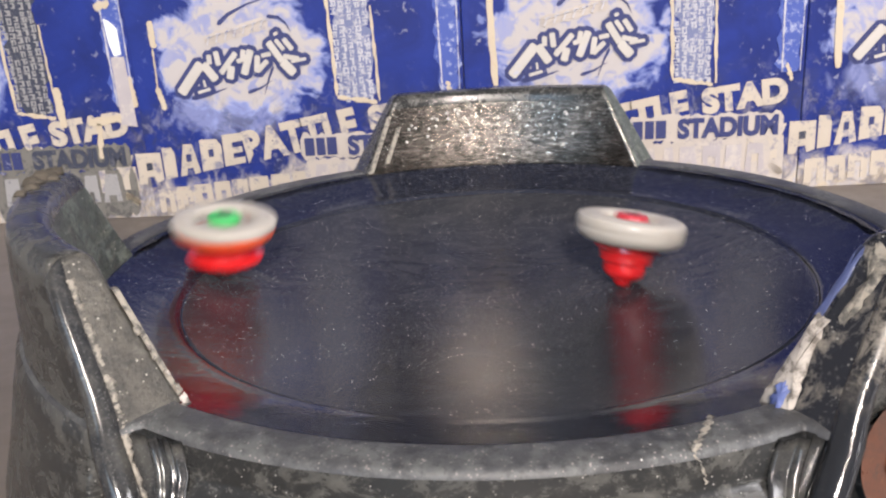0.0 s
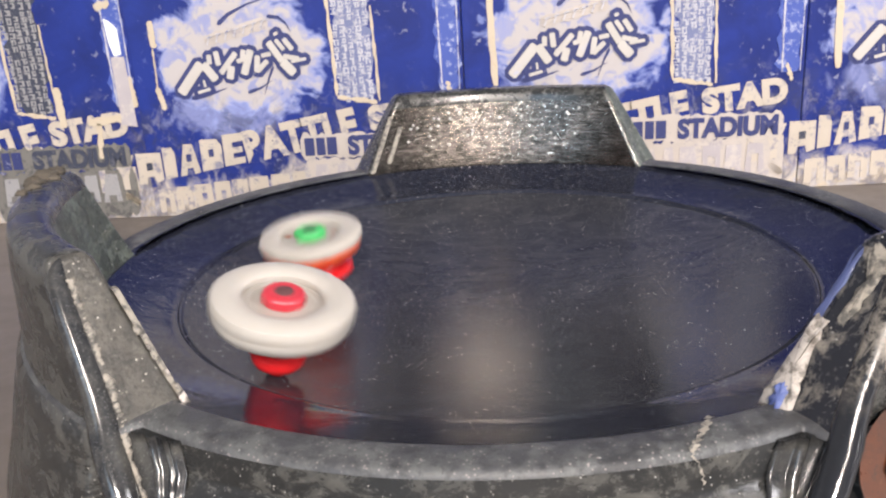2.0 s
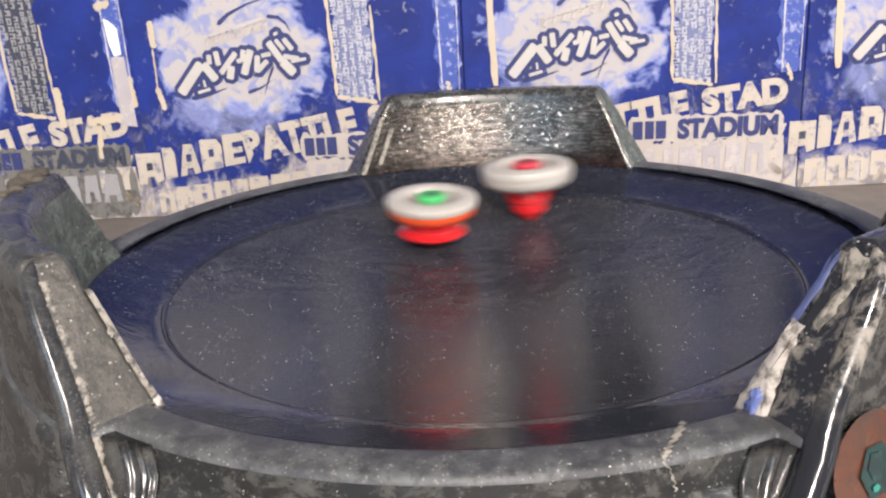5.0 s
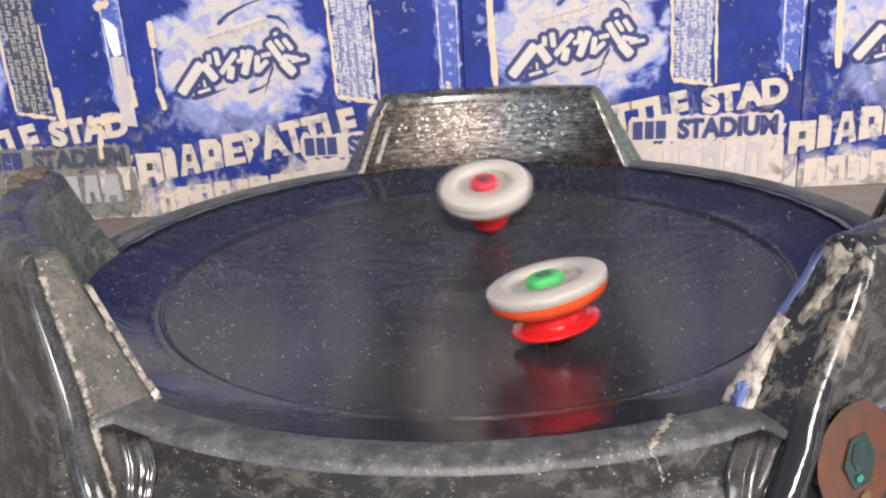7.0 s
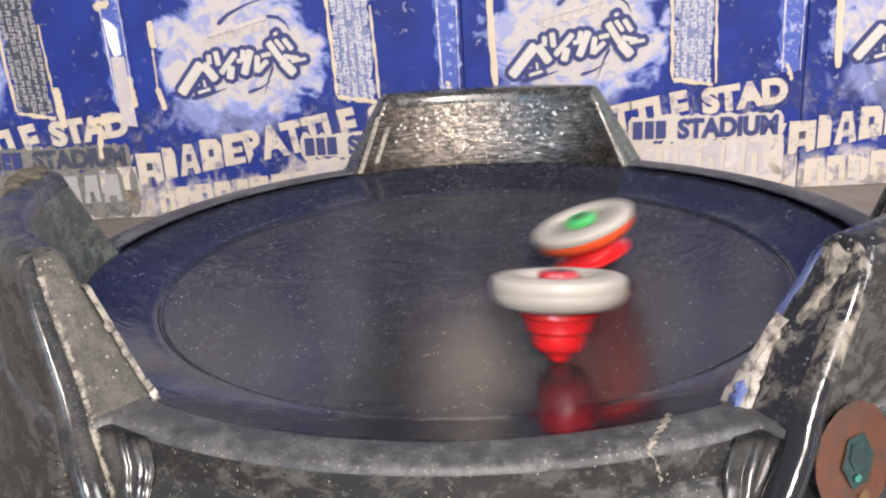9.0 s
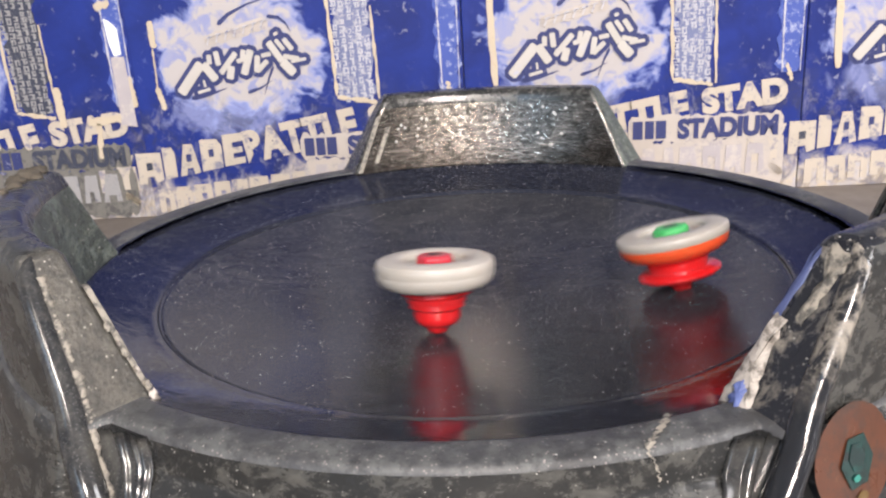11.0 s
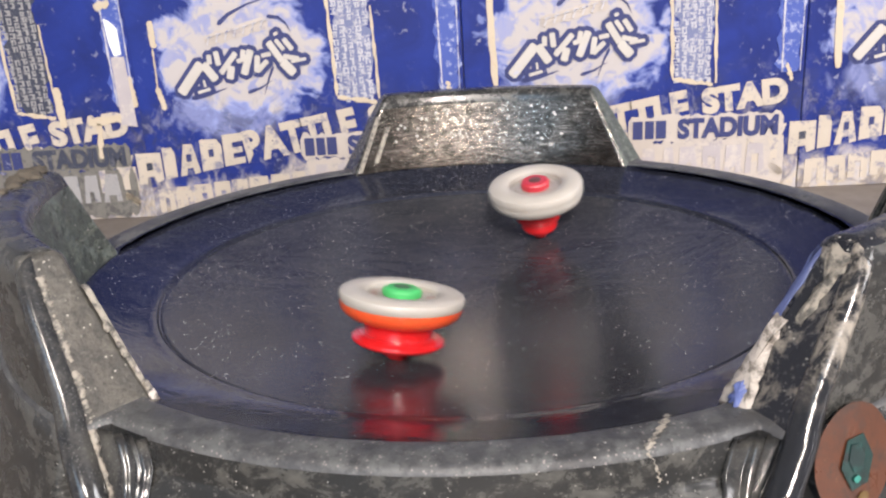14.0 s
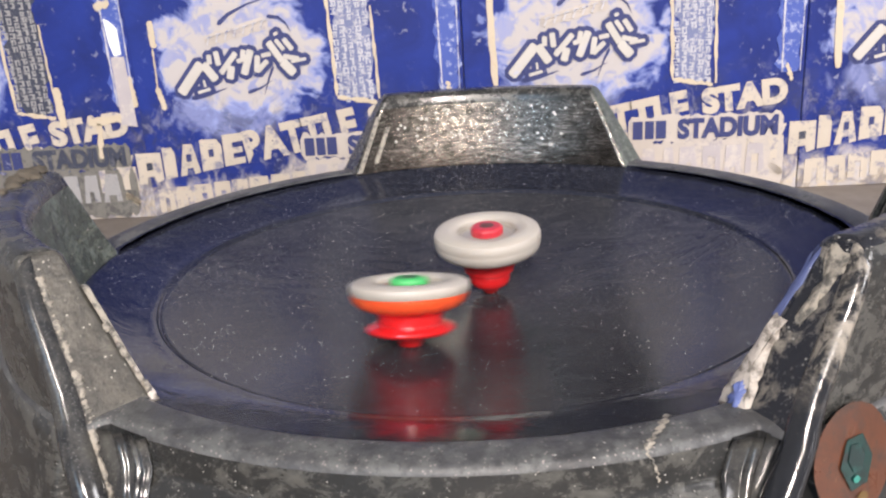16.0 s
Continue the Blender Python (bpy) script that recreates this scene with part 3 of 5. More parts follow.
        if i in (0, 6):  # block open to one side
            o = [low, top, (u + w, z + 0.007), (u + w * 0.45, z + 0.006), (u + w * 0.45, z + 0.0095), (u + w * 0.9, z + 0.0105), (u + w * 0.9, z + 0.0145), (u + w * 0.45, z + 0.0140), (u + w * 0.45, z + 0.0175), (u + w, z + 0.019), (u + w, z + h + 0.001), (u, z + h)]
        elif i == 1:  # wedge
            o = [(u + w * 0.36, z), (u + w * 0.64, z), (u + w * 0.66, z + 0.010), (u + w, z + h + 0.002), (u + w * 0.7, z + h + 0.002), (u + w * 0.5, z + 0.0155), (u + w * 0.3, z + h), (u, z + h), (u + w * 0.34, z + 0.010)]
        elif i in (2, 4):  # arch
            o = [low, (u + w * 0.3, z + 0.0005), (u + w * 0.36, z + 0.0055), (u + w * 0.64, z + 0.006), (u + w * 0.7, z + 0.001), top, (u + w * (1.0 if i == 2 else 0.72), z + h), (u + w * 0.3 * (i == 4), z + h)]
        else:
            o = [low, top, (u + w * 1.02, z + h * 0.8), (u + w * 0.8, z + h), (u, z + h)]
        part("headline_block", plate("headline_block", [o], M_LETTER, 0.0002 + 0.00002 * i), panel)
        if i in (2, 4, 5):
            part("headline_gap", plate("headline_gap", [quad(u + w * 0.38, z + 0.0105, w * 0.24, 0.0055, 0.1)], M_BLACKISH if i == 2 else M_NAVY, 0.0005), panel)
    me = lettering("headline", "BATTLE", 0.0300, M_LETTER, 0.0845, 0.0016)
    part("headline", me, panel, "heavy slanted pale headline, half worn away", Matrix.Translation((-0.0036, -0.0004, -0.0742)) @ pose(0, 0, 0, 0, -9.5, 0) @ pose(0, 0, 0, 90, 0, 0))
    me = lettering("headline", "STAD", 0.0225, M_LETTER, 0.0590, 0.0014)
    part("headline", me, panel, "heavy slanted pale headline, half worn away", Matrix.Translation((0.0878, -0.0004, -0.0555)) @ pose(0, 0, 0, 0, -6, 0) @ pose(0, 0, 0, 90, 0, 0))
    u = -0.074
    while u < 0.138:
        w = rng.uniform(0.012, 0.016)
        z = -0.1085 + (u + 0.06) * 0.085
        dip = rng.choice((0.005, 0.011))
        o = [(u, z), (u + w * 0.36, z), (u + w * 0.36, z + dip), (u + w * 0.62, z + dip), (u + w * 0.62, z), (u + w * 0.95, z), (u + w * 0.9, z + 0.018), (u, z + 0.0175)]
        part("headline_block", plate("headline_block", [o], M_LETTER, 0.00015), panel)
        u += w * 1.06
    # name strip: plain bars for the maker's word, then the readable word
    # strip, label and lettering are darker on the leftmost panel
    part("name_ground", plate("name_ground", [ragged(rng, 0.036, -0.0655, 0.144, -0.0662, 0.0098, 40, 0.75)], M_GREYSTRIP if k == 0 else M_STRIP, 0.0007), panel, "worn pale strip under dark lettering")
    # pale worn label below the strip, with ghosts of large lettering
    part("label_ground", plate("label_ground", [ragged(rng, 0.037, -0.0925, 0.1455, -0.0925, 0.0185, 44, 0.86)], M_GREYSTRIP if k == 0 else M_STRIP, 0.00055, 0.0001), panel, "pale rubbed label under the strip")
    u = 0.044
    for w in (0.013, 0.010, 0.014, 0.013, 0.012, 0.014):
        a, b, dip, wide = rng.uniform(0, 0.3), rng.uniform(0.75, 1.0), rng.uniform(-0.096, -0.086), rng.uniform(0.08, 0.2)
        part("ghost_block", plate("ghost_block", [[(u, -0.100), (u + w * (0.5 - wide), -0.100), (u + w * (0.5 - wide), dip), (u + w * (0.5 + wide), dip), (u + w * (0.5 + wide), -0.0995), (u + w, -0.0995), (u + w * b, -0.079), (u + w * a, -0.079)]], M_GREYINK if k == 0 else M_GHOST, 0.0008), panel)
        u += w + 0.0025
    for u, w in ((0.0390, 0.0070), (0.0476, 0.0062), (0.0552, 0.0072)):
        part("name_bar", plate("name_bar", [quad(u, -0.0722, w, 0.0128)], M_NAVY, 0.0011), panel)
    me = lettering("name_word", "STADIUM", 0.0182, M_BLACKISH if k == 0 else M_NAVY, 0.070, 0.0010)
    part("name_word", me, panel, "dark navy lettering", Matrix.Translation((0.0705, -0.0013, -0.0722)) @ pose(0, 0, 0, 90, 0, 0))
    # bare torn patches where the print has come off
    for cu, cz, w, h in ((0.146, -0.030, 0.004, 0.012), (0.140, -0.098, 0.010, 0.008), (0.005, -0.104, 0.03, 0.006)):
        part("torn_patch", plate("torn_patch", [ragged(rng, cu - w * 0.5, cz + h * 0.5, cu + w * 0.5, cz - h * 0.5, min(w, h) * 0.5, 16)], M_CREAM, 0.0004), panel)
# larger torn pieces beside the left folds
for outline in (ragged(rng, 0.0165, 0.104, 0.0185, 0.082, 0.0030, 10, 0.7), ragged(rng, -0.0365, 0.099, -0.0362, 0.070, 0.0028, 12, 0.7),
                ragged(rng, -0.018, 0.072, 0.014, 0.076, 0.0034, 14, 0.6), ragged(rng, -0.010, 0.072, -0.0125, 0.046, 0.0024, 12, 0.6), ragged(rng, 0.001, 0.152, 0.012, 0.155, 0.003, 8, 0.6)):
    part("torn_piece", plate("torn_piece", [outline], M_CREAM, 0.0009), box, "torn cream card piece")
# glossy tape by the left fold; its white glare is a painted pale piece
part("tape", plate("tape", [[(0.0062, 0.1445), (0.0072, 0.128), (0.0095, 0.1185), (0.0150, 0.1195), (0.0148, 0.137), (0.0100, 0.1425)]], M_TAPEGLARE, 0.0012), box, "white glare on the clear tape, painted as a pale piece")
part("tape", plate("tape", [[(0.0068, 0.118), (0.0070, 0.070), (0.0180, 0.068), (0.0165, 0.118)]], M_GHOST, 0.0010), box, "grey cracked tape")
back_me = box_mesh("back_panel", -0.2135, 0.7235, 0.035, 0.039, 0.0, BOX_H, M_CREAM)
part("back_panel", back_me, box, "plain cardboard back")
part("top_flap", box_mesh("top_flap", -0.2135, 0.7235, 0.0045, 0.0345, BOX_H - 0.004, BOX_H, M_CREAM), box, "plain cardboard top flap")
part("end_panel", box_mesh("end_panel", -0.2135, -0.2095, 0.0045, 0.0345, 0, BOX_H - 0.0045, M_CREAM), box, "plain cardboard end")
part("end_panel", box_mesh("end_panel", 0.7195, 0.7235, 0.0045, 0.0345, 0, BOX_H - 0.0045, M_CREAM), box, "plain cardboard end")

# ---- the arena ----
GROOVE_R, RIM_R, RIM_Z, LIP_R = 0.1287, 0.1610, 0.0111, 0.1735
WALL_AZ = (82.8, 202.4, 322.2)
HALF = 30.2
arena = tagged(new("spinning_top_arena"), "round glossy black plastic arena with three raised guards, scuffed and dusty", "toy arena")


def bowl_z(r):
    return -0.017 * (1 - (r / GROOVE_R) ** 2)


def rings_mesh(name, prof, material, n=160, floor=False):
    v, f = [], []
    for r, z in prof:
        v += [(r * math.cos(math.tau * i / n), r * math.sin(math.tau * i / n), z) for i in range(n)]
    for j in range(len(prof) - 1):
        f += [(j * n + i, j * n + (i + 1) % n, (j + 1) * n + (i + 1) % n, (j + 1) * n + i) for i in range(n)]
    if floor:
        f.append(tuple(range(n - 1, -1, -1)))
    return mesh_of(name, v, f, material, True)


prof = [(0.0008, bowl_z(0))] + [(GROOVE_R * i / 24, bowl_z(GROOVE_R * i / 24)) for i in range(1, 24)]
prof += [(GROOVE_R - 0.0022, bowl_z(GROOVE_R - 0.0022)), (GROOVE_R - 0.0013, bowl_z(GROOVE_R - 0.0013)), (GROOVE_R - 0.0007, -0.0002), (GROOVE_R - 0.0003, -0.0006)]
part("bowl", rings_mesh("bowl", prof, M_BOWL, floor=True), arena, "glossy black bowl floor with fine pale specks")
prof = [(GROOVE_R - 0.0003, -0.0006), (GROOVE_R + 0.0002, -0.0006), (GROOVE_R + 0.0007, 0.0004), (GROOVE_R + 0.0012, 0.0010), (GROOVE_R + 0.0019, 0.0013), (GROOVE_R + 0.004, 0.0016)]
for i in range(1, 9):
    k = i / 8
    prof.append((GROOVE_R + 0.004 + (RIM_R - GROOVE_R - 0.004) * k, 0.0016 + (RIM_Z - 0.0016) * (0.75 * k + 0.25 * k * k)))
part("bowl_slope", rings_mesh("bowl_slope", prof, M_SLOPE), arena, "glossy dark slope round a ring groove")


def guard_share(az, z):
    """1 within a guard's sector, 0 in the open rim, with a rounded step; below the lip the sector spreads into a column."""
    spread = 0.3 if z > 0.009 else -2.0
    best = 0.0
    for c in WALL_AZ:
        d = abs((az - c + 180) % 360 - 180)
        k = min(max((HALF + spread - d) / 1.3, 0), 1)
        best = max(best, math.sin(k * math.pi / 2) ** 0.8)
    return best


def loft(name, rings, material, n=1440, smooth=True):
    """Rings of (open radius, guard radius, z) joined upwards."""
    v, f = [], []
    for a, b, z in rings:
        for i in range(n):
            az = 360 * i / n
            r = a + (b - a) * guard_share(az, z)
            v.append((r * math.cos(radians(az)), r * math.sin(radians(az)), z))
    for j in range(len(rings) - 1):
        f += [(j * n + i, j * n + (i + 1) % n, (j + 1) * n + (i + 1) % n, (j + 1) * n + i) for i in range(n)]
    return mesh_of(name, v, f, material, smooth)


part("rim", loft("rim", [(0.1607, 0.1600, 0.0102), (0.1612, 0.1606, 0.0113), (0.1622, 0.1618, 0.0117), (0.1715, 0.1745, 0.0119), (0.1732, 0.1805, 0.0112), (0.1738, 0.1820, 0.0095)], M_RIM), arena, "dusty grey-black rim lip")
part("skirt", loft("skirt", [(0.1735, 0.1817, 0.0098), (0.1742, 0.1838, 0.0068), (0.1746, 0.1848, 0.002), (0.1752, 0.1852, -0.0005), (0.1785, 0.1858, -0.0022), (0.1795, 0.1866, -0.004), (0.1800, 0.1885, -0.012), (0.1825, 0.192, -0.026), (0.186, 0.196, TABLE_Z)], M_SKIRT), arena, "scuffed black outer skirt with a ledge")


def end_half(z):
    """Half the sector of a guard at a height: its ends slope outwards towards the foot."""
    return HALF - 195.0 * (z - 0.0085)


def lower_half(z):
    """Half the sector of a guard's rounded foot below the lip."""
    return 30.2 + 220.0 * (0.0085 - max(z, -0.004)) + 40.0 * max(-0.004 - z, 0)


ROLL = [(0.1930, TABLE_Z, 0.0048), (0.1895, -0.022, 0.0047), (0.1872, -0.011, 0.0046), (0.1857, -0.004, 0.0045), (0.1845, 0.001, 0.0044), (0.1833, 0.0055, 0.0043),
        (0.1819, 0.0095, 0.0042), (0.1804, 0.0140, 0.0040), (0.1792, 0.020, 0.0038), (0.1782, 0.030, 0.0036), (0.1773, 0.041, 0.0034), (0.1765, 0.0485, 0.0030), (0.1752, 0.0520, 0.0018), (0.1742, 0.0532, 0.0004)]


def roll_at(z):
    """Radius and thickness of the rolled edge at a height."""
    for (r0, z0, q0), (r1, z1, q1) in zip(ROLL, ROLL[1:]):
        if z <= z1:
            w = min(max((z - z0) / (z1 - z0), 0), 1)
            return r0 + (r1 - r0) * w, q0 + (q1 - q0) * w
    return ROLL[-1][0], ROLL[-1][2]


def column_mesh(c, side, inner, flutes):
    """The rounded foot under a guard's end: a face with fine upright flutes, turning from the guard to the open skirt."""
    rings = [(0.0100, 0.1750), (0.0070, 0.1752), (0.002, 0.1762), (-0.001, 0.1786), (-0.004, 0.1812), (-0.012, 0.1820), (-0.022, 0.1838), (-0.032, 0.1862), (TABLE_Z, 0.1880)]

    def at(r, h):
        az = radians(c + side * h)
        return Vector((r * math.cos(az), r * math.sin(az)))

    v, f = [], []
    for z, rb in rings:
        ra, q = roll_at(z)
        h = lower_half(z)
        back, a, b, foot = at(ra - q * 1.3, h - 4), at(ra - q * 0.85, h - 0.9), at(rb, inner + (100 if side > 0 else 150) * (0.009 - max(z, -0.01))), at(0.168, h - 1)
        n_out = (b - a).normalized()
        n_out = Vector((n_out.y, -n_out.x))
        if n_out.dot(a) < 0:
            n_out = -n_out
        loop = [back]
        for i in range(61):
            w = i / 60
            d = -0.0008 * math.sin(math.pi * w)
            for w0, half, tall in flutes:  # half-round
                k = (w - w0) / half
                if abs(k) < 1:
                    d += tall * math.sqrt(1 - k * k)
            if w > 0.94:
                d -= 0.0012 * ((w - 0.94) / 0.06) ** 2
            loop.append(a.lerp(b, w) + n_out * d)
        loop.append(foot)
        n = len(loop)
        v += [(x.x, x.y, z) for x in loop]
    for j in range(len(rings) - 1):
        f += [(j * n + i, j * n + (i + 1) % n, (j + 1) * n + (i + 1) % n, (j + 1) * n + i) for i in range(n)]
    f.append(tuple(range(n)))
    return mesh_of("column", v, f, M_SHINE, True)


def tube(name, path, material, n=12):
    """A tube through (radius, azimuth, height, thickness)."""
    v, f = [], []
    for r, az, z, q in path:
        for i in range(n):
            t = math.tau * i / n
            w = radians(az) + q * math.sin(t) / r
            v.append(((r + q * math.cos(t)) * math.cos(w), (r + q * math.cos(t)) * math.sin(w), z))
    for j in range(len(path) - 1):
        f += [(j * n + i, j * n + (i + 1) % n, (j + 1) * n + (i + 1) % n, (j + 1) * n + i) for i in range(n)]
    f += [tuple(range(n)), tuple((len(path) - 1) * n + i for i in range(n))]
    return mesh_of(name, v, f, material, True)


def foot_half(z):
    return end_half(z) if z > 0.0085 else lower_half(z)


def edge_roll_mesh(c, side):
    """The glossy rounded bead along the outer edge of a guard's end, down to the table."""
    return tube("edge_roll", [(r, c + side * (foot_half(z) - math.degrees(q * (0.75 if z > 0.009 else 0.6) / r)), z, q) for r, z, q in ROLL], M_CAKED if c == WALL_AZ[2] else M_SHINE, 16)


def dust_line_mesh(c, side, seed):
    """Dust caked in the crease between the rolled edge and the end."""
    g = random.Random(seed)
    path = []
    for i in range(150):
        z = -0.03 + 0.078 * i / 149
        r, q = roll_at(z)
        path.append((r - q * 0.92 + g.uniform(-0.0004, 0.0003), c + side * (foot_half(z) - 0.15 + g.uniform(-0.12, 0.12)), z, 0.0010 + 0.0005 * math.sin(i * 0.37) * math.sin(i * 0.11) + g.uniform(-0.0002, 0.0003)))
    return tube("dust_line", path, M_DUSTLINE, 7)


for a0, a1 in ((112, 173), (-8, 53)):  # inside the two far openings
    part("rim_bead", tube("rim_bead", [(0.1580 + 0.0003 * math.sin(i * 0.9), a0 + (a1 - a0) * i / 60, 0.0110, 0.0015 * math.sin(math.pi * min(i + 1, 61 - i, 8) / 16)) for i in range(61)], M_BEAD, 12), arena, "glossy rounded bead inside the rim")
for c in WALL_AZ:
    for side in (-1, 1):
        part("column", column_mesh(c, side, 35.8 if side > 0 else 33.6, ((0.52, 0.07, 0.0012), (0.76, 0.045, 0.0008), (0.89, 0.05, 0.0009)) if side > 0 else ((0.5, 0.12, 0.0016),)), arena, "glossy black rounded column under a guard's end")

def guard_mesh(c):
    """A raised guard: inner face, rounded crest, outer face and sloping ends."""
    loop = [(0.1578, 0.0085), (0.1603, 0.022), (0.1628, 0.037), (0.1643, 0.0465), (0.1650, 0.0512), (0.1668, 0.0538), (0.1745, 0.0542), (0.1778, 0.0525), (0.1790, 0.0480),
            (0.1797, 0.038), (0.1803, 0.024), (0.1808, 0.0125), (0.1810, 0.0085)]
    n, m = 40, len(loop)
    v, f = [], []
    for i in range(n + 1):
        s = -1 + 2 * i / n
        for r, z in loop:
            half = HALF - 8.8 * max(z - 0.0085, 0) / 0.045
            az = radians(c + s * half)
            v.append((r * math.cos(az), r * math.sin(az), z))
    for i in range(n):
        f += [(i * m + j, i * m + (j + 1) % m, (i + 1) * m + (j + 1) % m, (i + 1) * m + j) for j in range(m)]
    f += [tuple(range(m - 1, -1, -1)), tuple(n * m + j for j in range(m))]
    return v, f, m


for c, end_mat, face_mat in zip(WALL_AZ, (M_GREENDUST, M_END, M_SMEAR), (M_HOOD, M_GREENDUST, M_HOOD)):
    v, f, m = guard_mesh(c)
    me = mesh_of("guard", v, f, M_SKIRT)
    me.materials.append(face_mat)
    me.materials.append(end_mat)
    for i, p in enumerate(me.polygons):
        j = i % m
        if len(p.vertices) > 4:
            p.material_index = 0 if c == WALL_AZ[0] and i == len(me.polygons) - 1 else 2
        else:
            p.use_smooth = True
            p.material_index = 1 if j < 3 else 2 if end_mat is M_SMEAR and j < 7 else 0
    guard = part("guard", me, arena, "raised dark plastic guard with a brushed inner face and dusty ends")
    soften(guard, 0.0024, 4, 50)
    for side in (-1, 1):
        if c != WALL_AZ[0]:
            part("edge_roll", edge_roll_mesh(c, side), guard, "glossy dark rounded edge")
            if c == WALL_AZ[1]:
                part("dust_line", dust_line_mesh(c, side, int(c) + side), guard, "cream dust caked along the edge")
    # two slanted ribs near one end of the inner face
    for s0, s1, z0, z1 in ((24.8, 21.4, 0.016, 0.036), (28.6, 23.2, 0.0115, 0.0425)):
        rib = []
        for a, z in ((s0, z0), (s1, z1)):
            for da in (-0.45, 0.45):
                for dr in (0.0006, -0.0012):
                    r = 0.1578 + (z - 0.0085) * 0.172 + dr
                    rib.append((r * math.cos(radians(c + a + da)), r * math.sin(radians(c + a + da)), z))
        part("rib", mesh_of("rib", rib, [(0, 1, 5, 4), (2, 6, 7, 3), (1, 3, 7, 5), (0, 2, 3, 1), (4, 5, 7, 6)], M_DUSTLINE), guard)
    if c == WALL_AZ[0]:
        # little raised blisters on the brushed face, their glints put in as pale colour
        g = random.Random(8)
        bead = mesh_of("blister", *turned([(0.0009, 0.0), (0.0008, 0.0004), (0.0005, 0.0007), (0.0001, 0.0008)], 10), M_HOODBEAD, True)
        for k in range(34):
            a, z = g.uniform(-19, 20) if k % 2 else g.uniform(6, 20), 0.016 + 0.028 * g.random() ** 0.6
            r = 0.1578 + (z - 0.0085) * 0.172
            az = radians(c + a)
            part("blister", bead, guard, m=look((r * math.cos(az), r * math.sin(az), z), (2 * r * math.cos(az), 2 * r * math.sin(az), z - 0.02)))


def end_face_point(c, side, r, z, lift):
    """A point on a guard's sloping end, lifted off it."""
    half = HALF - 8.8 * max(z - 0.0085, 0) / 0.045 + math.degrees(lift / r)
    az = radians(c + side * half)
    return (r * math.cos(az), r * math.sin(az), z)


def crust(name, c, side, outline, material, seed, lift=0.0012, rough=0.0006, label="crust of pale scraped residue"):
    """A ragged crust on a guard's end: outline in (radius, height)."""
    g = random.Random(seed)
    pts = []
    for k, (r, z) in enumerate(outline):
        r2, z2 = outline[(k + 1) % len(outline)]
        for i in range(5):
            w = i / 5
            pts.append((r + (r2 - r) * w + g.uniform(-rough, rough), z + (z2 - z) * w + g.uniform(-rough, rough)))
    mr, mz = sum(p[0] for p in pts) / len(pts), sum(p[1] for p in pts) / len(pts)
    inner = [(mr + (r - mr) * 0.75, mz + (z - mz) * 0.75) for r, z in pts]
    n = len(pts)
    v = [end_face_point(c, side, r, z, 0.0001) for r, z in pts] + [end_face_point(c, side, r, z, lift * g.uniform(0.6, 1.2)) for r, z in inner] + [end_face_point(c, side, mr, mz, lift)]
    f = [(i, (i + 1) % n, n + (i + 1) % n, n + i) for i in range(n)] + [(n + i, n + (i + 1) % n, 2 * n) for i in range(n)]
    part(name, mesh_of(name, v, f, material, True), arena, label)


crust("residue", WALL_AZ[2], -1, [(0.1570, 0.0088), (0.1672, 0.0090), (0.1665, 0.0150), (0.1650, 0.0230), (0.1655, 0.0330), (0.1618, 0.0335), (0.1590, 0.0230)], M_RESIDUE, 3, 0.0022)
for k, (r, z, q) in enumerate(((0.1580, 0.0105, 0.0013), (0.1583, 0.0138, 0.0008), (0.1594, 0.0185, 0.0006), (0.1606, 0.0235, 0.0010), (0.1612, 0.0262, 0.0006), (0.1620, 0.0310, 0.0011))):
    crust("chip", WALL_AZ[1], 1, [(r - q, z - q), (r + q, z - q), (r + q, z + q), (r - q * 0.5, z + q * 1.6)], M_DUSTLINE if k % 2 else M_RESIDUE, 20 + k, 0.0010, q * 0.25)
# blue scrap stuck in the residue
crust("scrap", WALL_AZ[2], -1, [(0.1606, 0.0100), (0.1652, 0.0100), (0.1654, 0.0160), (0.1632, 0.0185), (0.1612, 0.0170)], M_SCRAP, 9, 0.0030, 0.0003, "blue plastic scrap stuck in the residue")
# blue patch painted where the rounded edge reflects the box
crust("film", WALL_AZ[2], -1, [(0.1612, 0.0330), (0.1632, 0.0325), (0.1662, 0.0440), (0.1668, 0.0500), (0.1652, 0.0508), (0.1640, 0.0460)], M_BOXREFLECT, 31, 0.0006, 0.0003, "blue reflection of the box, painted along the edge")
crust("residue", WALL_AZ[2], -1, [(0.1680, 0.0330), (0.1700, 0.0330), (0.1735, 0.0440), (0.1760, 0.0500), (0.1700, 0.0525), (0.1690, 0.0500), (0.1715, 0.0470), (0.1695, 0.0420)], M_DUSTLINE, 33, 0.0008, 0.0009)


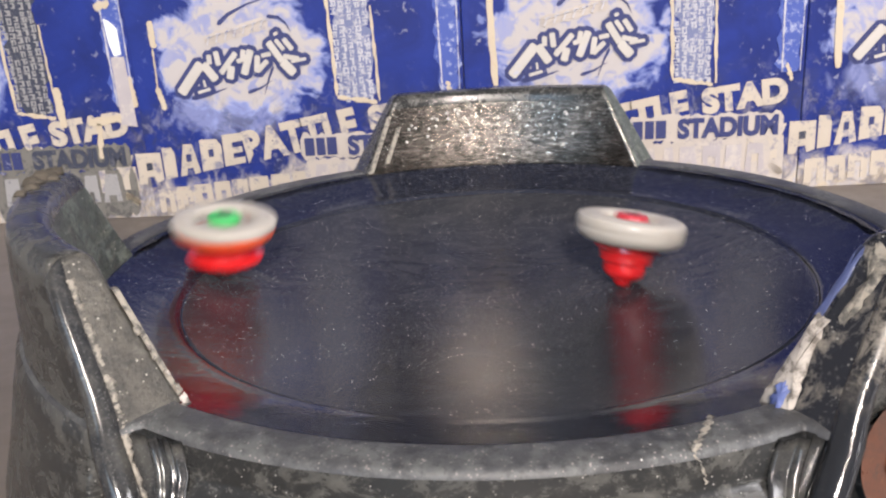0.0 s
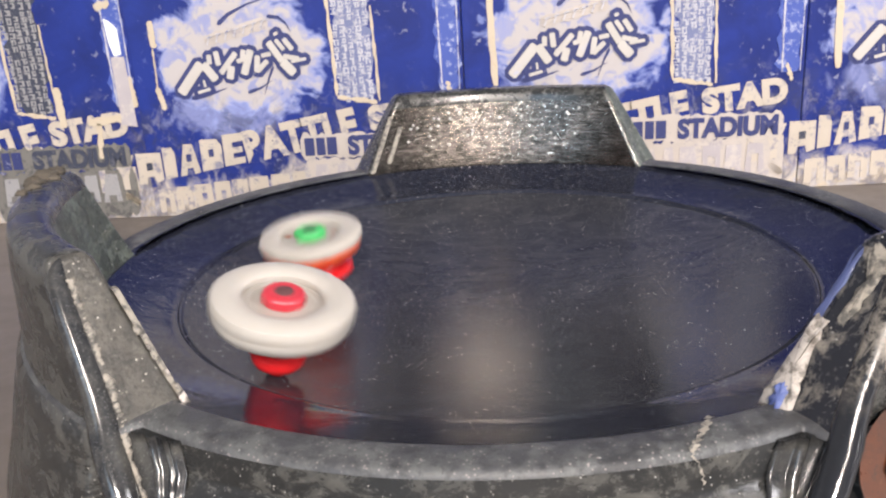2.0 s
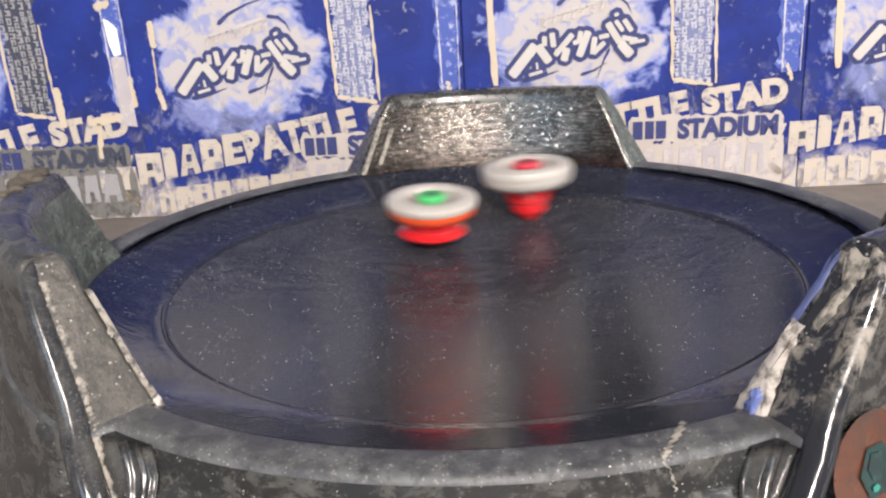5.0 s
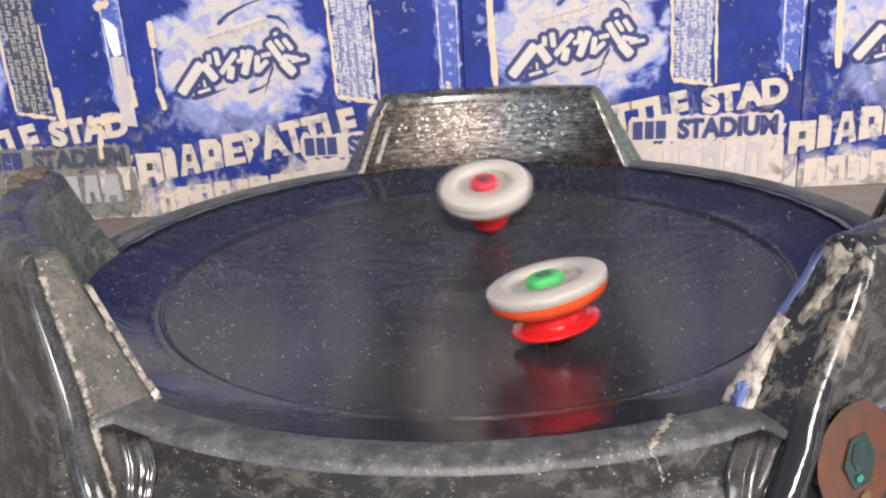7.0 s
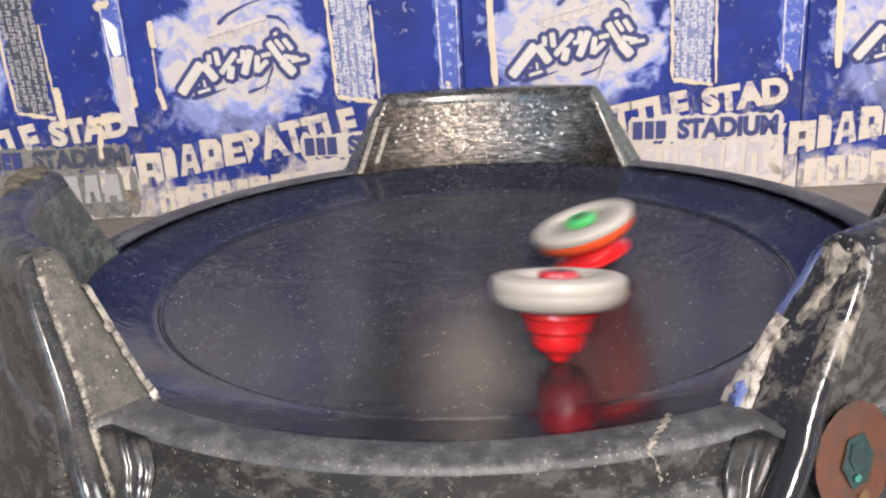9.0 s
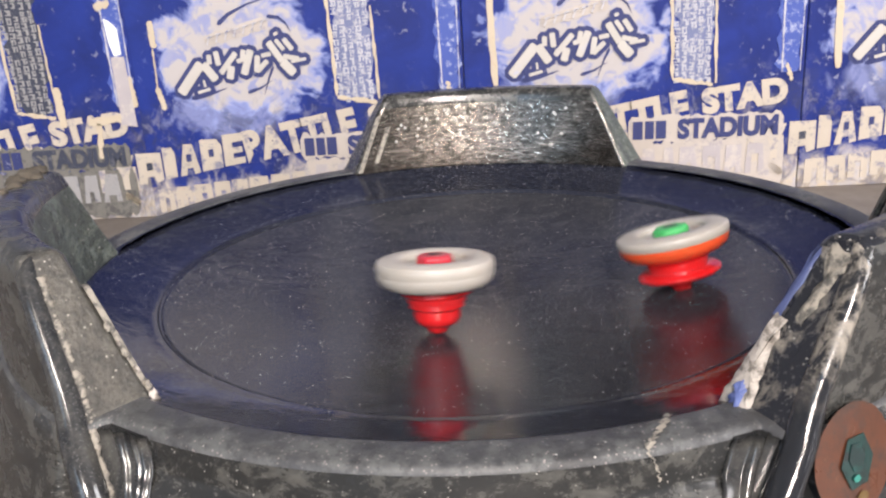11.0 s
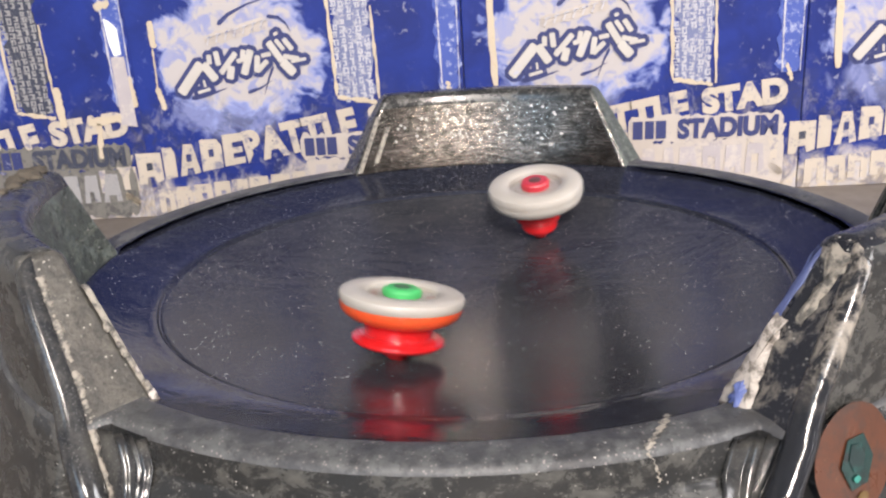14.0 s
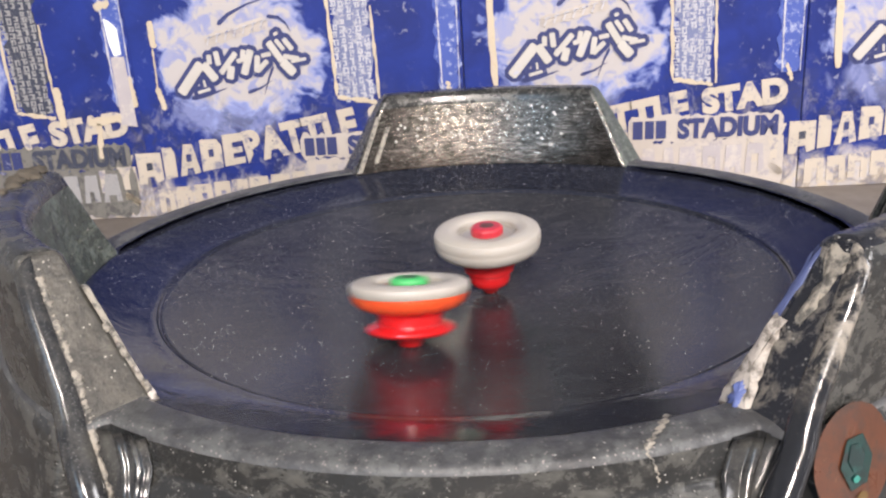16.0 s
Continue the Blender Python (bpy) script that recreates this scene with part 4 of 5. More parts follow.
def dirt_lump(az, r, size, seed):
    """An uneven clod of dirt sitting on a guard's crest."""
    g = random.Random(seed)
    v, f, n, m = [(0, 0, size * 0.7)], [], 11, 4
    for j in range(1, m + 1):
        t = math.pi / 2 * j / m
        for i in range(n):
            q = size * g.uniform(0.75, 1.2)
            v.append((q * 1.3 * math.sin(t) * math.cos(math.tau * i / n), q * math.sin(t) * math.sin(math.tau * i / n), q * 0.7 * math.cos(t)))
    f = [(0, 1 + i, 1 + (i + 1) % n) for i in range(n)]
    for j in range(m - 1):
        f += [(1 + j * n + i, 1 + (j + 1) * n + i, 1 + (j + 1) * n + (i + 1) % n, 1 + j * n + (i + 1) % n) for i in range(n)]
    f.append(tuple(1 + (m - 1) * n + i for i in range(n - 1, -1, -1)))
    part("dirt_lump", mesh_of("dirt_lump", v, f, M_CLOD, True), arena, "clod of brown dirt on the crest", pose(r * math.cos(radians(az)), r * math.sin(radians(az)), 0.0535, 0, 0, az + 90))


for k, (az, r, size) in enumerate(((182, 0.1735, 0.0042), (184.5, 0.1750, 0.0050), (187.5, 0.1760, 0.0040), (190, 0.1745, 0.0034), (185.5, 0.1705, 0.0026), (193, 0.1765, 0.0026))):
    dirt_lump(az, r, size, 50 + k)


def rim_crack(az, seed):
    """A pale ragged crack running across the lip and down the skirt."""
    g = random.Random(seed)
    path = [(0.1605, 0.0118, 0.3), (0.1635, 0.0123, -0.5), (0.168, 0.0124, -2.0), (0.1722, 0.0123, -3.6), (0.1742, 0.0108, -3.9), (0.1749, 0.0068, -3.3), (0.1753, 0.0022, -3.0)]
    v, f = [], []
    fine = [tuple(p[i] + (q[i] - p[i]) * w / 6 for i in range(3)) for p, q in zip(path, path[1:]) for w in range(6)]
    for k, (r, z, d0) in enumerate(fine):
        a = az + d0 + g.uniform(-0.16, 0.16)
        w = g.uniform(0.12, 0.62) * (1 if k < 22 else 0.28)
        for d in (-w, w):
            v.append((r * math.cos(radians(a + d)), r * math.sin(radians(a + d)), z + 0.0003))
    f = [(2 * k, 2 * k + 1, 2 * k + 3, 2 * k + 2) for k in range(len(fine) - 1)]
    part("crack", mesh_of("crack", v, f, M_DUSTLINE), arena, "pale crack across the rim")


rim_crack(285.2, 4)

# emblem on the skirt beside the front opening
def badge_disc(name, az0, z0, rad, lift, material, n=28, squash=1.0, seed=1, ragged_by=0.05):
    """A flat print that follows the skirt."""
    g = random.Random(seed)

    def at(az, z):
        r = 0.1848 + lift + (0.002 - z) * 0.21
        return (r * math.cos(radians(az)), r * math.sin(radians(az)), z)

    v = [at(az0, z0)]
    for i in range(n):
        a = math.tau * i / n
        q = rad * g.uniform(1 - ragged_by, 1 + ragged_by)
        v.append(at(az0 + math.degrees(q * math.cos(a) * squash / 0.186), z0 + q * math.sin(a)))
    return mesh_of(name, v, [(0, 1 + i, 1 + (i + 1) % n) for i in range(n)], material)


badge = part("badge", badge_disc("badge", 298.0, 0.0015, 0.0142, 0.0008, M_EMBLEM, 72, 1.0, 1, 0.004), arena, "round orange-brown printed badge, half worn")
part("gem", badge_disc("gem", 298.1, 0.0010, 0.0074, 0.0012, M_TEAL, 6, 0.82, 3, 0.06), badge, "dark teal six-sided gem shape")
part("facet", badge_disc("facet", 298.0, 0.0022, 0.0038, 0.0014, M_TEALDARK, 6, 0.8, 11, 0.12), badge)
part("facet", badge_disc("facet", 297.7, -0.0030, 0.0011, 0.0016, M_TEALPALE, 5, 1.3, 12, 0.25), badge)
part("gold_mark", badge_disc("gold_mark", 298.3, -0.0080, 0.0013, 0.0012, M_GOLD, 9, 1.8, 4, 0.2), badge, "small gold mark")


# ---- the spinning tops ----
K = 1.065  # size of both tops


def top_part(name, profile, material, parent, label="", n=72, lobes=0, depth=0.0):
    v, f = turned([(r * K, z * K) for r, z in profile], n, lobes, depth)
    ob = part(name, mesh_of(name, v, f, material, True), parent, label)
    mod = ob.modifiers.new("edges", "EDGE_SPLIT")
    mod.split_angle = radians(38)
    return ob


def cap_part(name, r, z0, z1, material, parent, label, sides=6):
    v, f = turned([(a * K, b * K) for a, b in ((r * 0.96, z0), (r, z0 + 0.0006), (r, z1 - 0.0009), (r * 0.86, z1))], sides)
    ob = part(name, mesh_of(name, v, f, material), parent, label)
    soften(ob, 0.0006, 2, 25)
    return ob


green_top = tagged(new("toy_spinner"), "spinning top with white ring, orange body, red base and green cap", "spinning top", "spinning tops in the arena")
top_part("ring", [(0.0124, 0.0219), (0.0127, 0.0236), (0.0136, 0.0243), (0.0160, 0.0245), (0.0202, 0.0241), (0.0214, 0.0234), (0.0217, 0.0226), (0.0216, 0.0212), (0.0211, 0.0201), (0.0080, 0.0199)], M_WHITE, green_top, "milky white ring with a broad flat face", 72, 3, 0.02)
top_part("collar", [(0.0050, 0.0222), (0.0125, 0.0222), (0.0125, 0.0216), (0.0050, 0.0216)], M_CLEAR, green_top, "greyish recessed floor of the ring", 48)
lug_v, lug_f = turned([(0.0016 * K, 0.0221 * K), (0.0016 * K, 0.02235 * K), (0.0010 * K, 0.02245 * K), (0.0001, 0.02245 * K)], 10)
lug_me = mesh_of("lug", lug_v, lug_f, M_LUG)
for i in range(4):
    a = math.tau * i / 4 + 0.4
    part("lug", lug_me, green_top, "small brownish lug", pose(0.0098 * K * math.cos(a), 0.0098 * K * math.sin(a), 0))
top_part("body", [(0.0080, 0.0202), (0.0211, 0.0202), (0.0211, 0.0190), (0.0204, 0.0171), (0.0184, 0.0153), (0.0148, 0.0139), (0.0080, 0.0134)], M_ORANGE, green_top, "glossy orange body")
top_part("waist", [(0.0085, 0.0139), (0.0138, 0.0137), (0.0124, 0.0127), (0.0116, 0.0111), (0.0115, 0.0090), (0.0060, 0.0085)], M_RED, green_top, "translucent red waist")
top_part("flange", [(0.0070, 0.0093), (0.0118, 0.0091), (0.0148, 0.0085), (0.0159, 0.0076), (0.0160, 0.0068), (0.0151, 0.0058), (0.0112, 0.0047), (0.0050, 0.0041)], M_RED, green_top, "wide glossy red flange")
top_part("tip", [(0.0044, 0.0050), (0.0042, 0.0016), (0.0034, 0.0003), (0.0010, 0.0)], M_RED, green_top, "short flat red tip", 32)
cap = cap_part("cap", 0.0072, 0.0220, 0.0254, M_GREEN, green_top, "bright green hexagonal cap")
# flat dark disc: the hollow's shade is put into its colour
top_part("hollow_disc", [(0.0032, 0.0253), (0.0028, 0.02555), (0.0001, 0.02555)], M_DARKGREEN, cap, "dark disc standing for the cap's shaded hollow", 24)

red_top = tagged(new("toy_spinner"), "spinning top with thick white ring, stepped red cone and red cap", "spinning top", "spinning tops in the arena")
top_part("ring", [(0.0122, 0.0262), (0.0125, 0.0285), (0.0134, 0.0292), (0.0165, 0.0296), (0.0200, 0.0292), (0.0216, 0.0284), (0.0222, 0.0270), (0.0222, 0.0250), (0.0220, 0.0245), (0.0220, 0.0240), (0.0221, 0.0236), (0.0217, 0.0220), (0.0209, 0.0204), (0.0190, 0.0190), (0.0150, 0.0184), (0.0080, 0.0184)], M_WHITE, red_top, "thick milky white ring in two tiers", 72, 5, 0.02)
top_part("collar", [(0.0050, 0.0268), (0.0104, 0.0266), (0.0108, 0.0270), (0.0116, 0.0270), (0.0123, 0.0263), (0.0050, 0.0258)], M_CLEAR, red_top, "greyish clear floor of the ring", 48)
top_part("plate", [(0.0080, 0.0185), (0.0138, 0.0185), (0.0136, 0.0178), (0.0120, 0.0174), (0.0080, 0.0172)], M_RED, red_top, "red plate under the ring")
top_part("body", [(0.0080, 0.0182), (0.0128, 0.0181), (0.0130, 0.0160), (0.0114, 0.0148), (0.0110, 0.0130), (0.0060, 0.0128)], M_RED, red_top, "translucent red upper cone")
top_part("step", [(0.0060, 0.0130), (0.0104, 0.0129), (0.0104, 0.0110), (0.0090, 0.0100), (0.0050, 0.0098)], M_RED, red_top, "red middle step")
top_part("step", [(0.0050, 0.0100), (0.0087, 0.0099), (0.0087, 0.0070), (0.0079, 0.0050), (0.0062, 0.0037), (0.0030, 0.0031)], M_RED, red_top, "red lower step")
top_part("tip", [(0.0044, 0.0040), (0.0040, 0.0022), (0.0030, 0.0007), (0.0016, 0.0)], M_RED, red_top, "blunt red tip", 32)
cap = cap_part("cap", 0.0070, 0.0264, 0.0303, M_CAPRED, red_top, "red eight-sided cap with a hollow", 8)
# the red cap's hollow, likewise a disc coloured as its shade
top_part("hollow_disc", [(0.0032, 0.0302), (0.0028, 0.03045), (0.0001, 0.03045)], M_DARK, cap, "dark disc standing for the cap's shaded hollow", 24)


# ---- what moves ----
def spun(rows, degrees, sense):
    """Rows of (t, x, y, z, lean x, lean y) as poses thirty times a second, with the top's own spin."""
    rows = [np.array(r, float) for r in rows]
    out, k = [], 0
    last = rows[-1][0]
    for i in range(int(round(last * FPS)) + 1):
        t = i / FPS
        while k < len(rows) - 2 and rows[k + 1][0] <= t:
            k += 1
        p, q = rows[k], rows[k + 1]
        o, r = rows[max(k - 1, 0)], rows[min(k + 2, len(rows) - 1)]
        h = q[0] - p[0]
        w = min(max((t - p[0]) / h, 0), 1)
        tp, tq = (q - o) / max(q[0] - o[0], 1e-6) * h, (r - p) / max(r[0] - p[0], 1e-6) * h
        v = (2 * w ** 3 - 3 * w ** 2 + 1) * p + (w ** 3 - 2 * w ** 2 + w) * tp + (3 * w ** 2 - 2 * w ** 3) * q + (w ** 3 - w ** 2) * tq
        axis = Vector((v[4], v[5], math.sqrt(max(1 - v[4] ** 2 - v[5] ** 2, 0.2)))).normalized()
        lean = Vector((0, 0, 1)).rotation_difference(axis).to_matrix().to_4x4()
        out.append((t, Matrix.Translation(v[1:4]) @ lean @ pose(0, 0, 0, 0, 0, sense * degrees * i)))
    return out


def motions():
    walk(arena, [
        (0, pose(0.0084, -0.0025, 0, 0, 0, 0.70)),
        (0.5, pose(0.0086, -0.0046, 0, 0, 0, 0.54)),
        (1, pose(0.0085, -0.0038, 0, 0, 0, 0.58)),
        (1.5, pose(0.0086, -0.0056, 0, 0, 0, 0.39)),
        (2, pose(0.0087, -0.0025, 0, 0, 0, 0.43)),
        (2.5, pose(0.0089, -0.0042, 0, 0, 0, 0.29)),
        (3, pose(0.0086, -0.0038, 0, 0, 0, 0.19)),
        (3.5, pose(0.0090, -0.0050, 0, 0, 0, 0.18)),
        (4, pose(0.0069, -0.0065, 0, 0, 0, 0.10)),
        (6.5, pose(0.0007, 0.0000, 0, 0, 0, 0.03)),
        (7, pose(0.0007, 0.0000, 0, 0, 0, 0.03)),
        (9, pose(0.0002, 0.0001, 0, 0, 0, 0.06)),
        (11.5, pose(0.0001, 0.0001, 0, 0, 0, 0.01)),
        (14, pose(-0.0000, -0.0001, 0, 0, 0, 0.02)),
        (16, pose(-0.0001, -0.0001, 0, 0, 0, -0.01)),
    ])
    walk(green_top, spun([
        (0,-0.1109,0.0223,-0.0018,0.117,-0.077), (0.1,-0.1003,-0.0633,-0.0011,0.116,-0.006), (0.2,-0.0435,-0.1297,0.0026,0.121,0.044), (0.3,0.0331,-0.1480,0.0056,0.049,0.132),
        (0.4,0.1097,-0.0626,-0.0030,0.041,-0.048), (0.5,0.1301,0.0196,-0.0012,-0.092,-0.031), (0.6,0.1005,0.0817,-0.0007,-0.151,-0.025), (0.7,0.0318,0.1215,-0.0002,-0.065,-0.071),
        (0.8,-0.0466,0.1073,-0.0011,0.031,-0.094), (0.9,-0.1001,0.0551,-0.0013,0.056,-0.060), (1,-0.1131,-0.0293,-0.0012,0.187,-0.007), (1.1,-0.0636,-0.1115,0.0008,0.173,0.078),
        (1.2,0.0155,-0.1386,0.0020,0.013,0.105), (1.3,0.0875,-0.0970,-0.0019,0.074,0.034), (1.4,0.1288,-0.0158,-0.0021,-0.101,-0.026), (1.5,0.1074,0.0705,-0.0010,-0.133,-0.003),
        (1.6,0.0392,0.1262,0.0021,-0.078,-0.088), (1.7,0.0085,0.1534,0.0098,0.068,-0.128), (1.8,-0.0272,0.1383,0.0056,0.164,-0.109), (1.9,-0.0624,0.0792,-0.0049,0.251,-0.093),
        (2,-0.0693,0.0214,-0.0102,-0.038,-0.152), (2.1,-0.0380,-0.0396,-0.0134,-0.039,-0.013), (2.2,0.0189,-0.0212,-0.0166,0.063,-0.043), (2.3,0.0664,0.0115,-0.0134,-0.047,-0.057),
        (2.4,0.0842,0.0572,-0.0073,-0.113,-0.091), (2.5,0.0767,0.0950,-0.0022,-0.074,-0.151), (2.6,0.0458,0.1034,-0.0037,-0.148,-0.142), (2.7,0.0160,0.0927,-0.0073,-0.072,-0.149),
        (2.8,-0.0080,0.0526,-0.0134,-0.034,-0.103), (2.9,-0.0132,-0.0087,-0.0165,0.019,-0.093), (3,0.0124,-0.0610,-0.0136,-0.083,-0.078), (3.1,0.0562,-0.0830,-0.0083,-0.200,0.027),
        (3.2,0.1011,-0.0686,-0.0040,-0.136,0.018), (3.3,0.1269,-0.0432,-0.0012,-0.192,-0.032), (3.4,0.1175,-0.0088,-0.0049,-0.100,-0.063), (3.5,0.0975,0.0136,-0.0086,-0.210,-0.081),
        (3.6,0.0544,0.0235,-0.0140,-0.246,-0.036), (3.7,0.0318,0.0502,-0.0132,-0.042,-0.058), (3.8,0.0360,0.1107,-0.0022,-0.054,-0.123), (3.9,0.0296,0.1492,0.0094,0.037,-0.127),
        (4,0.0133,0.1296,0.0025,0.030,-0.095), (4.1,-0.0211,0.0777,-0.0090,-0.002,-0.103), (4.2,-0.0500,0.0004,-0.0137,0.070,-0.046), (4.34,-0.0323,-0.0398,-0.0143,0.067,-0.012),
        (4.48,0.0071,-0.0501,-0.0144,0.029,0.025), (4.62,0.0443,-0.0221,-0.0145,-0.027,0.020), (4.76,0.0521,0.0312,-0.0132,-0.053,-0.031), (4.9,0.0204,0.0687,-0.0117,-0.018,-0.081),
        (5.04,-0.0306,0.0669,-0.0106,0.055,-0.082), (5.18,-0.0659,0.0221,-0.0113,0.107,-0.020), (5.32,-0.0547,-0.0329,-0.0126,0.093,0.059), (5.46,-0.0071,-0.0587,-0.0137,0.024,0.094),
        (5.6,0.0405,-0.0396,-0.0141,-0.043,0.058), (5.74,0.0551,0.0054,-0.0141,-0.057,-0.021), (5.88,0.0321,0.0413,-0.0142,-0.014,-0.084), (6.02,-0.0048,0.0456,-0.0147,0.042,-0.104),
        (6.16,-0.0270,0.0236,-0.0156,0.069,-0.098), (6.3,-0.0244,0.0087,-0.0162,0.061,-0.118), (6.4,-0.0199,-0.0024,-0.0166,0.073,-0.110), (6.5,-0.0077,-0.0116,-0.0168,0.020,-0.089),
        (6.6,0.0079,-0.0158,-0.0167,-0.020,-0.062), (6.7,0.0213,-0.0171,-0.0163,-0.082,-0.056), (6.8,0.0277,-0.0177,-0.0159,-0.135,-0.045), (6.9,0.0267,-0.0397,-0.0147,-0.201,0.002),
        (7,0.0309,-0.0511,-0.0134,-0.208,0.064), (7.1,0.0323,-0.0532,-0.0131,-0.185,0.062), (7.2,0.0281,-0.0511,-0.0135,-0.098,0.049), (7.3,0.0208,-0.0479,-0.0142,-0.051,0.044),
        (7.4,0.0135,-0.0458,-0.0147,-0.018,0.047), (7.5,0.0008,-0.0426,-0.0151,0.015,0.105), (7.6,-0.0139,-0.0347,-0.0155,0.055,0.044), (7.7,-0.0248,-0.0322,-0.0153,0.068,0.038),
        (7.8,-0.0181,-0.0410,-0.0149,0.081,0.020), (7.9,-0.0163,-0.0405,-0.0150,0.084,0.002), (8,-0.0128,-0.0336,-0.0157,0.063,-0.015), (8.1,-0.0086,-0.0225,-0.0164,0.070,-0.071),
        (8.2,0.0220,-0.0175,-0.0162,-0.008,-0.093), (8.3,0.0956,-0.0113,-0.0076,-0.088,-0.165), (8.4,0.1266,0.0036,-0.0007,-0.152,-0.202), (8.5,0.1349,0.0221,0.0025,-0.217,-0.304),
        (8.6,0.1310,0.0365,0.0023,-0.248,-0.203), (8.7,0.1267,0.0469,0.0021,-0.205,-0.201), (8.8,0.1150,0.0412,-0.0018,-0.254,-0.130), (8.9,0.0919,0.0372,-0.0070,-0.325,-0.070),
        (9,0.0593,0.0241,-0.0129,-0.294,0.006), (9.1,0.0242,0.0003,-0.0164,-0.240,0.011), (9.2,0.0034,-0.0177,-0.0167,-0.216,0.077), (9.34,-0.0071,-0.0256,-0.0163,-0.158,0.104),
        (9.48,-0.0228,-0.0273,-0.0157,-0.096,0.118), (9.62,-0.0397,-0.0200,-0.0149,-0.037,0.116), (9.76,-0.0531,-0.0037,-0.0140,0.009,0.095), (9.9,-0.0584,0.0193,-0.0131,0.034,0.065),
        (10.04,-0.0526,0.0447,-0.0121,0.034,0.032), (10.18,-0.0419,0.0582,-0.0117,0.012,0.008), (10.32,-0.0020,0.0819,-0.0101,-0.028,0.001), (10.46,0.0229,0.0814,-0.0097,-0.073,0.013),
        (10.6,0.0531,0.0692,-0.0092,-0.117,0.044), (10.74,0.0764,0.0450,-0.0090,-0.151,0.086), (10.88,0.0882,0.0129,-0.0089,-0.174,0.130), (11.02,0.0862,-0.0216,-0.0090,-0.190,0.166),
        (11.16,0.0707,-0.0529,-0.0091,-0.211,0.190), (11.3,0.0353,-0.0800,-0.0092,-0.246,0.198), (11.4,0.0292,-0.0843,-0.0088,-0.132,0.212), (11.5,0.0196,-0.0889,-0.0085,-0.110,0.304),
        (11.6,0.0062,-0.0812,-0.0102,-0.017,0.204), (11.8,-0.0347,-0.0567,-0.0124,0.200,0.139), (12,-0.0594,-0.0191,-0.0130,0.291,0.021), (12.2,-0.0595,0.0182,-0.0130,0.192,-0.124),
        (12.3,-0.0508,0.0335,-0.0132,0.152,-0.190), (12.5,-0.0658,0.0543,-0.0095,0.154,-0.245), (12.7,-0.0350,0.0253,-0.0151,0.080,-0.224), (12.8,-0.0094,0.0090,-0.0168,-0.033,-0.199),
        (13,0.0362,0.0018,-0.0157,-0.217,-0.291), (13.2,0.0629,-0.0277,-0.0122,-0.265,-0.081), (13.4,0.0642,-0.0412,-0.0111,-0.236,0.073), (13.5,0.0517,-0.0475,-0.0120,-0.188,0.145),
        (13.7,0.0079,-0.0522,-0.0141,0.033,0.103), (13.8,-0.0066,-0.0743,-0.0113,0.007,0.151), (14,-0.0309,-0.0607,-0.0122,0.150,0.129), (14.2,-0.0423,-0.0303,-0.0142,0.203,0.007),
        (14.3,-0.0432,-0.0114,-0.0149,0.210,-0.046), (14.5,-0.0367,0.0284,-0.0148,0.208,-0.189), (14.7,-0.0234,0.0519,-0.0137,0.084,-0.241), (14.8,-0.0114,0.0473,-0.0146,0.001,-0.221),
        (15,0.0191,0.0304,-0.0157,-0.119,-0.274), (15.2,0.0396,-0.0055,-0.0154,-0.144,-0.085), (15.3,0.0564,-0.0116,-0.0136,-0.195,-0.047), (15.5,0.0617,-0.0165,-0.0128,-0.255,0.021),
        (15.6,0.0487,-0.0216,-0.0141,-0.151,0.043), (15.7,0.0319,-0.0319,-0.0149,-0.147,0.099), (15.8,0.0116,-0.0398,-0.0152,-0.050,0.125), (16,-0.0258,-0.0470,-0.0141,0.026,0.196),
    ], 80, -1))
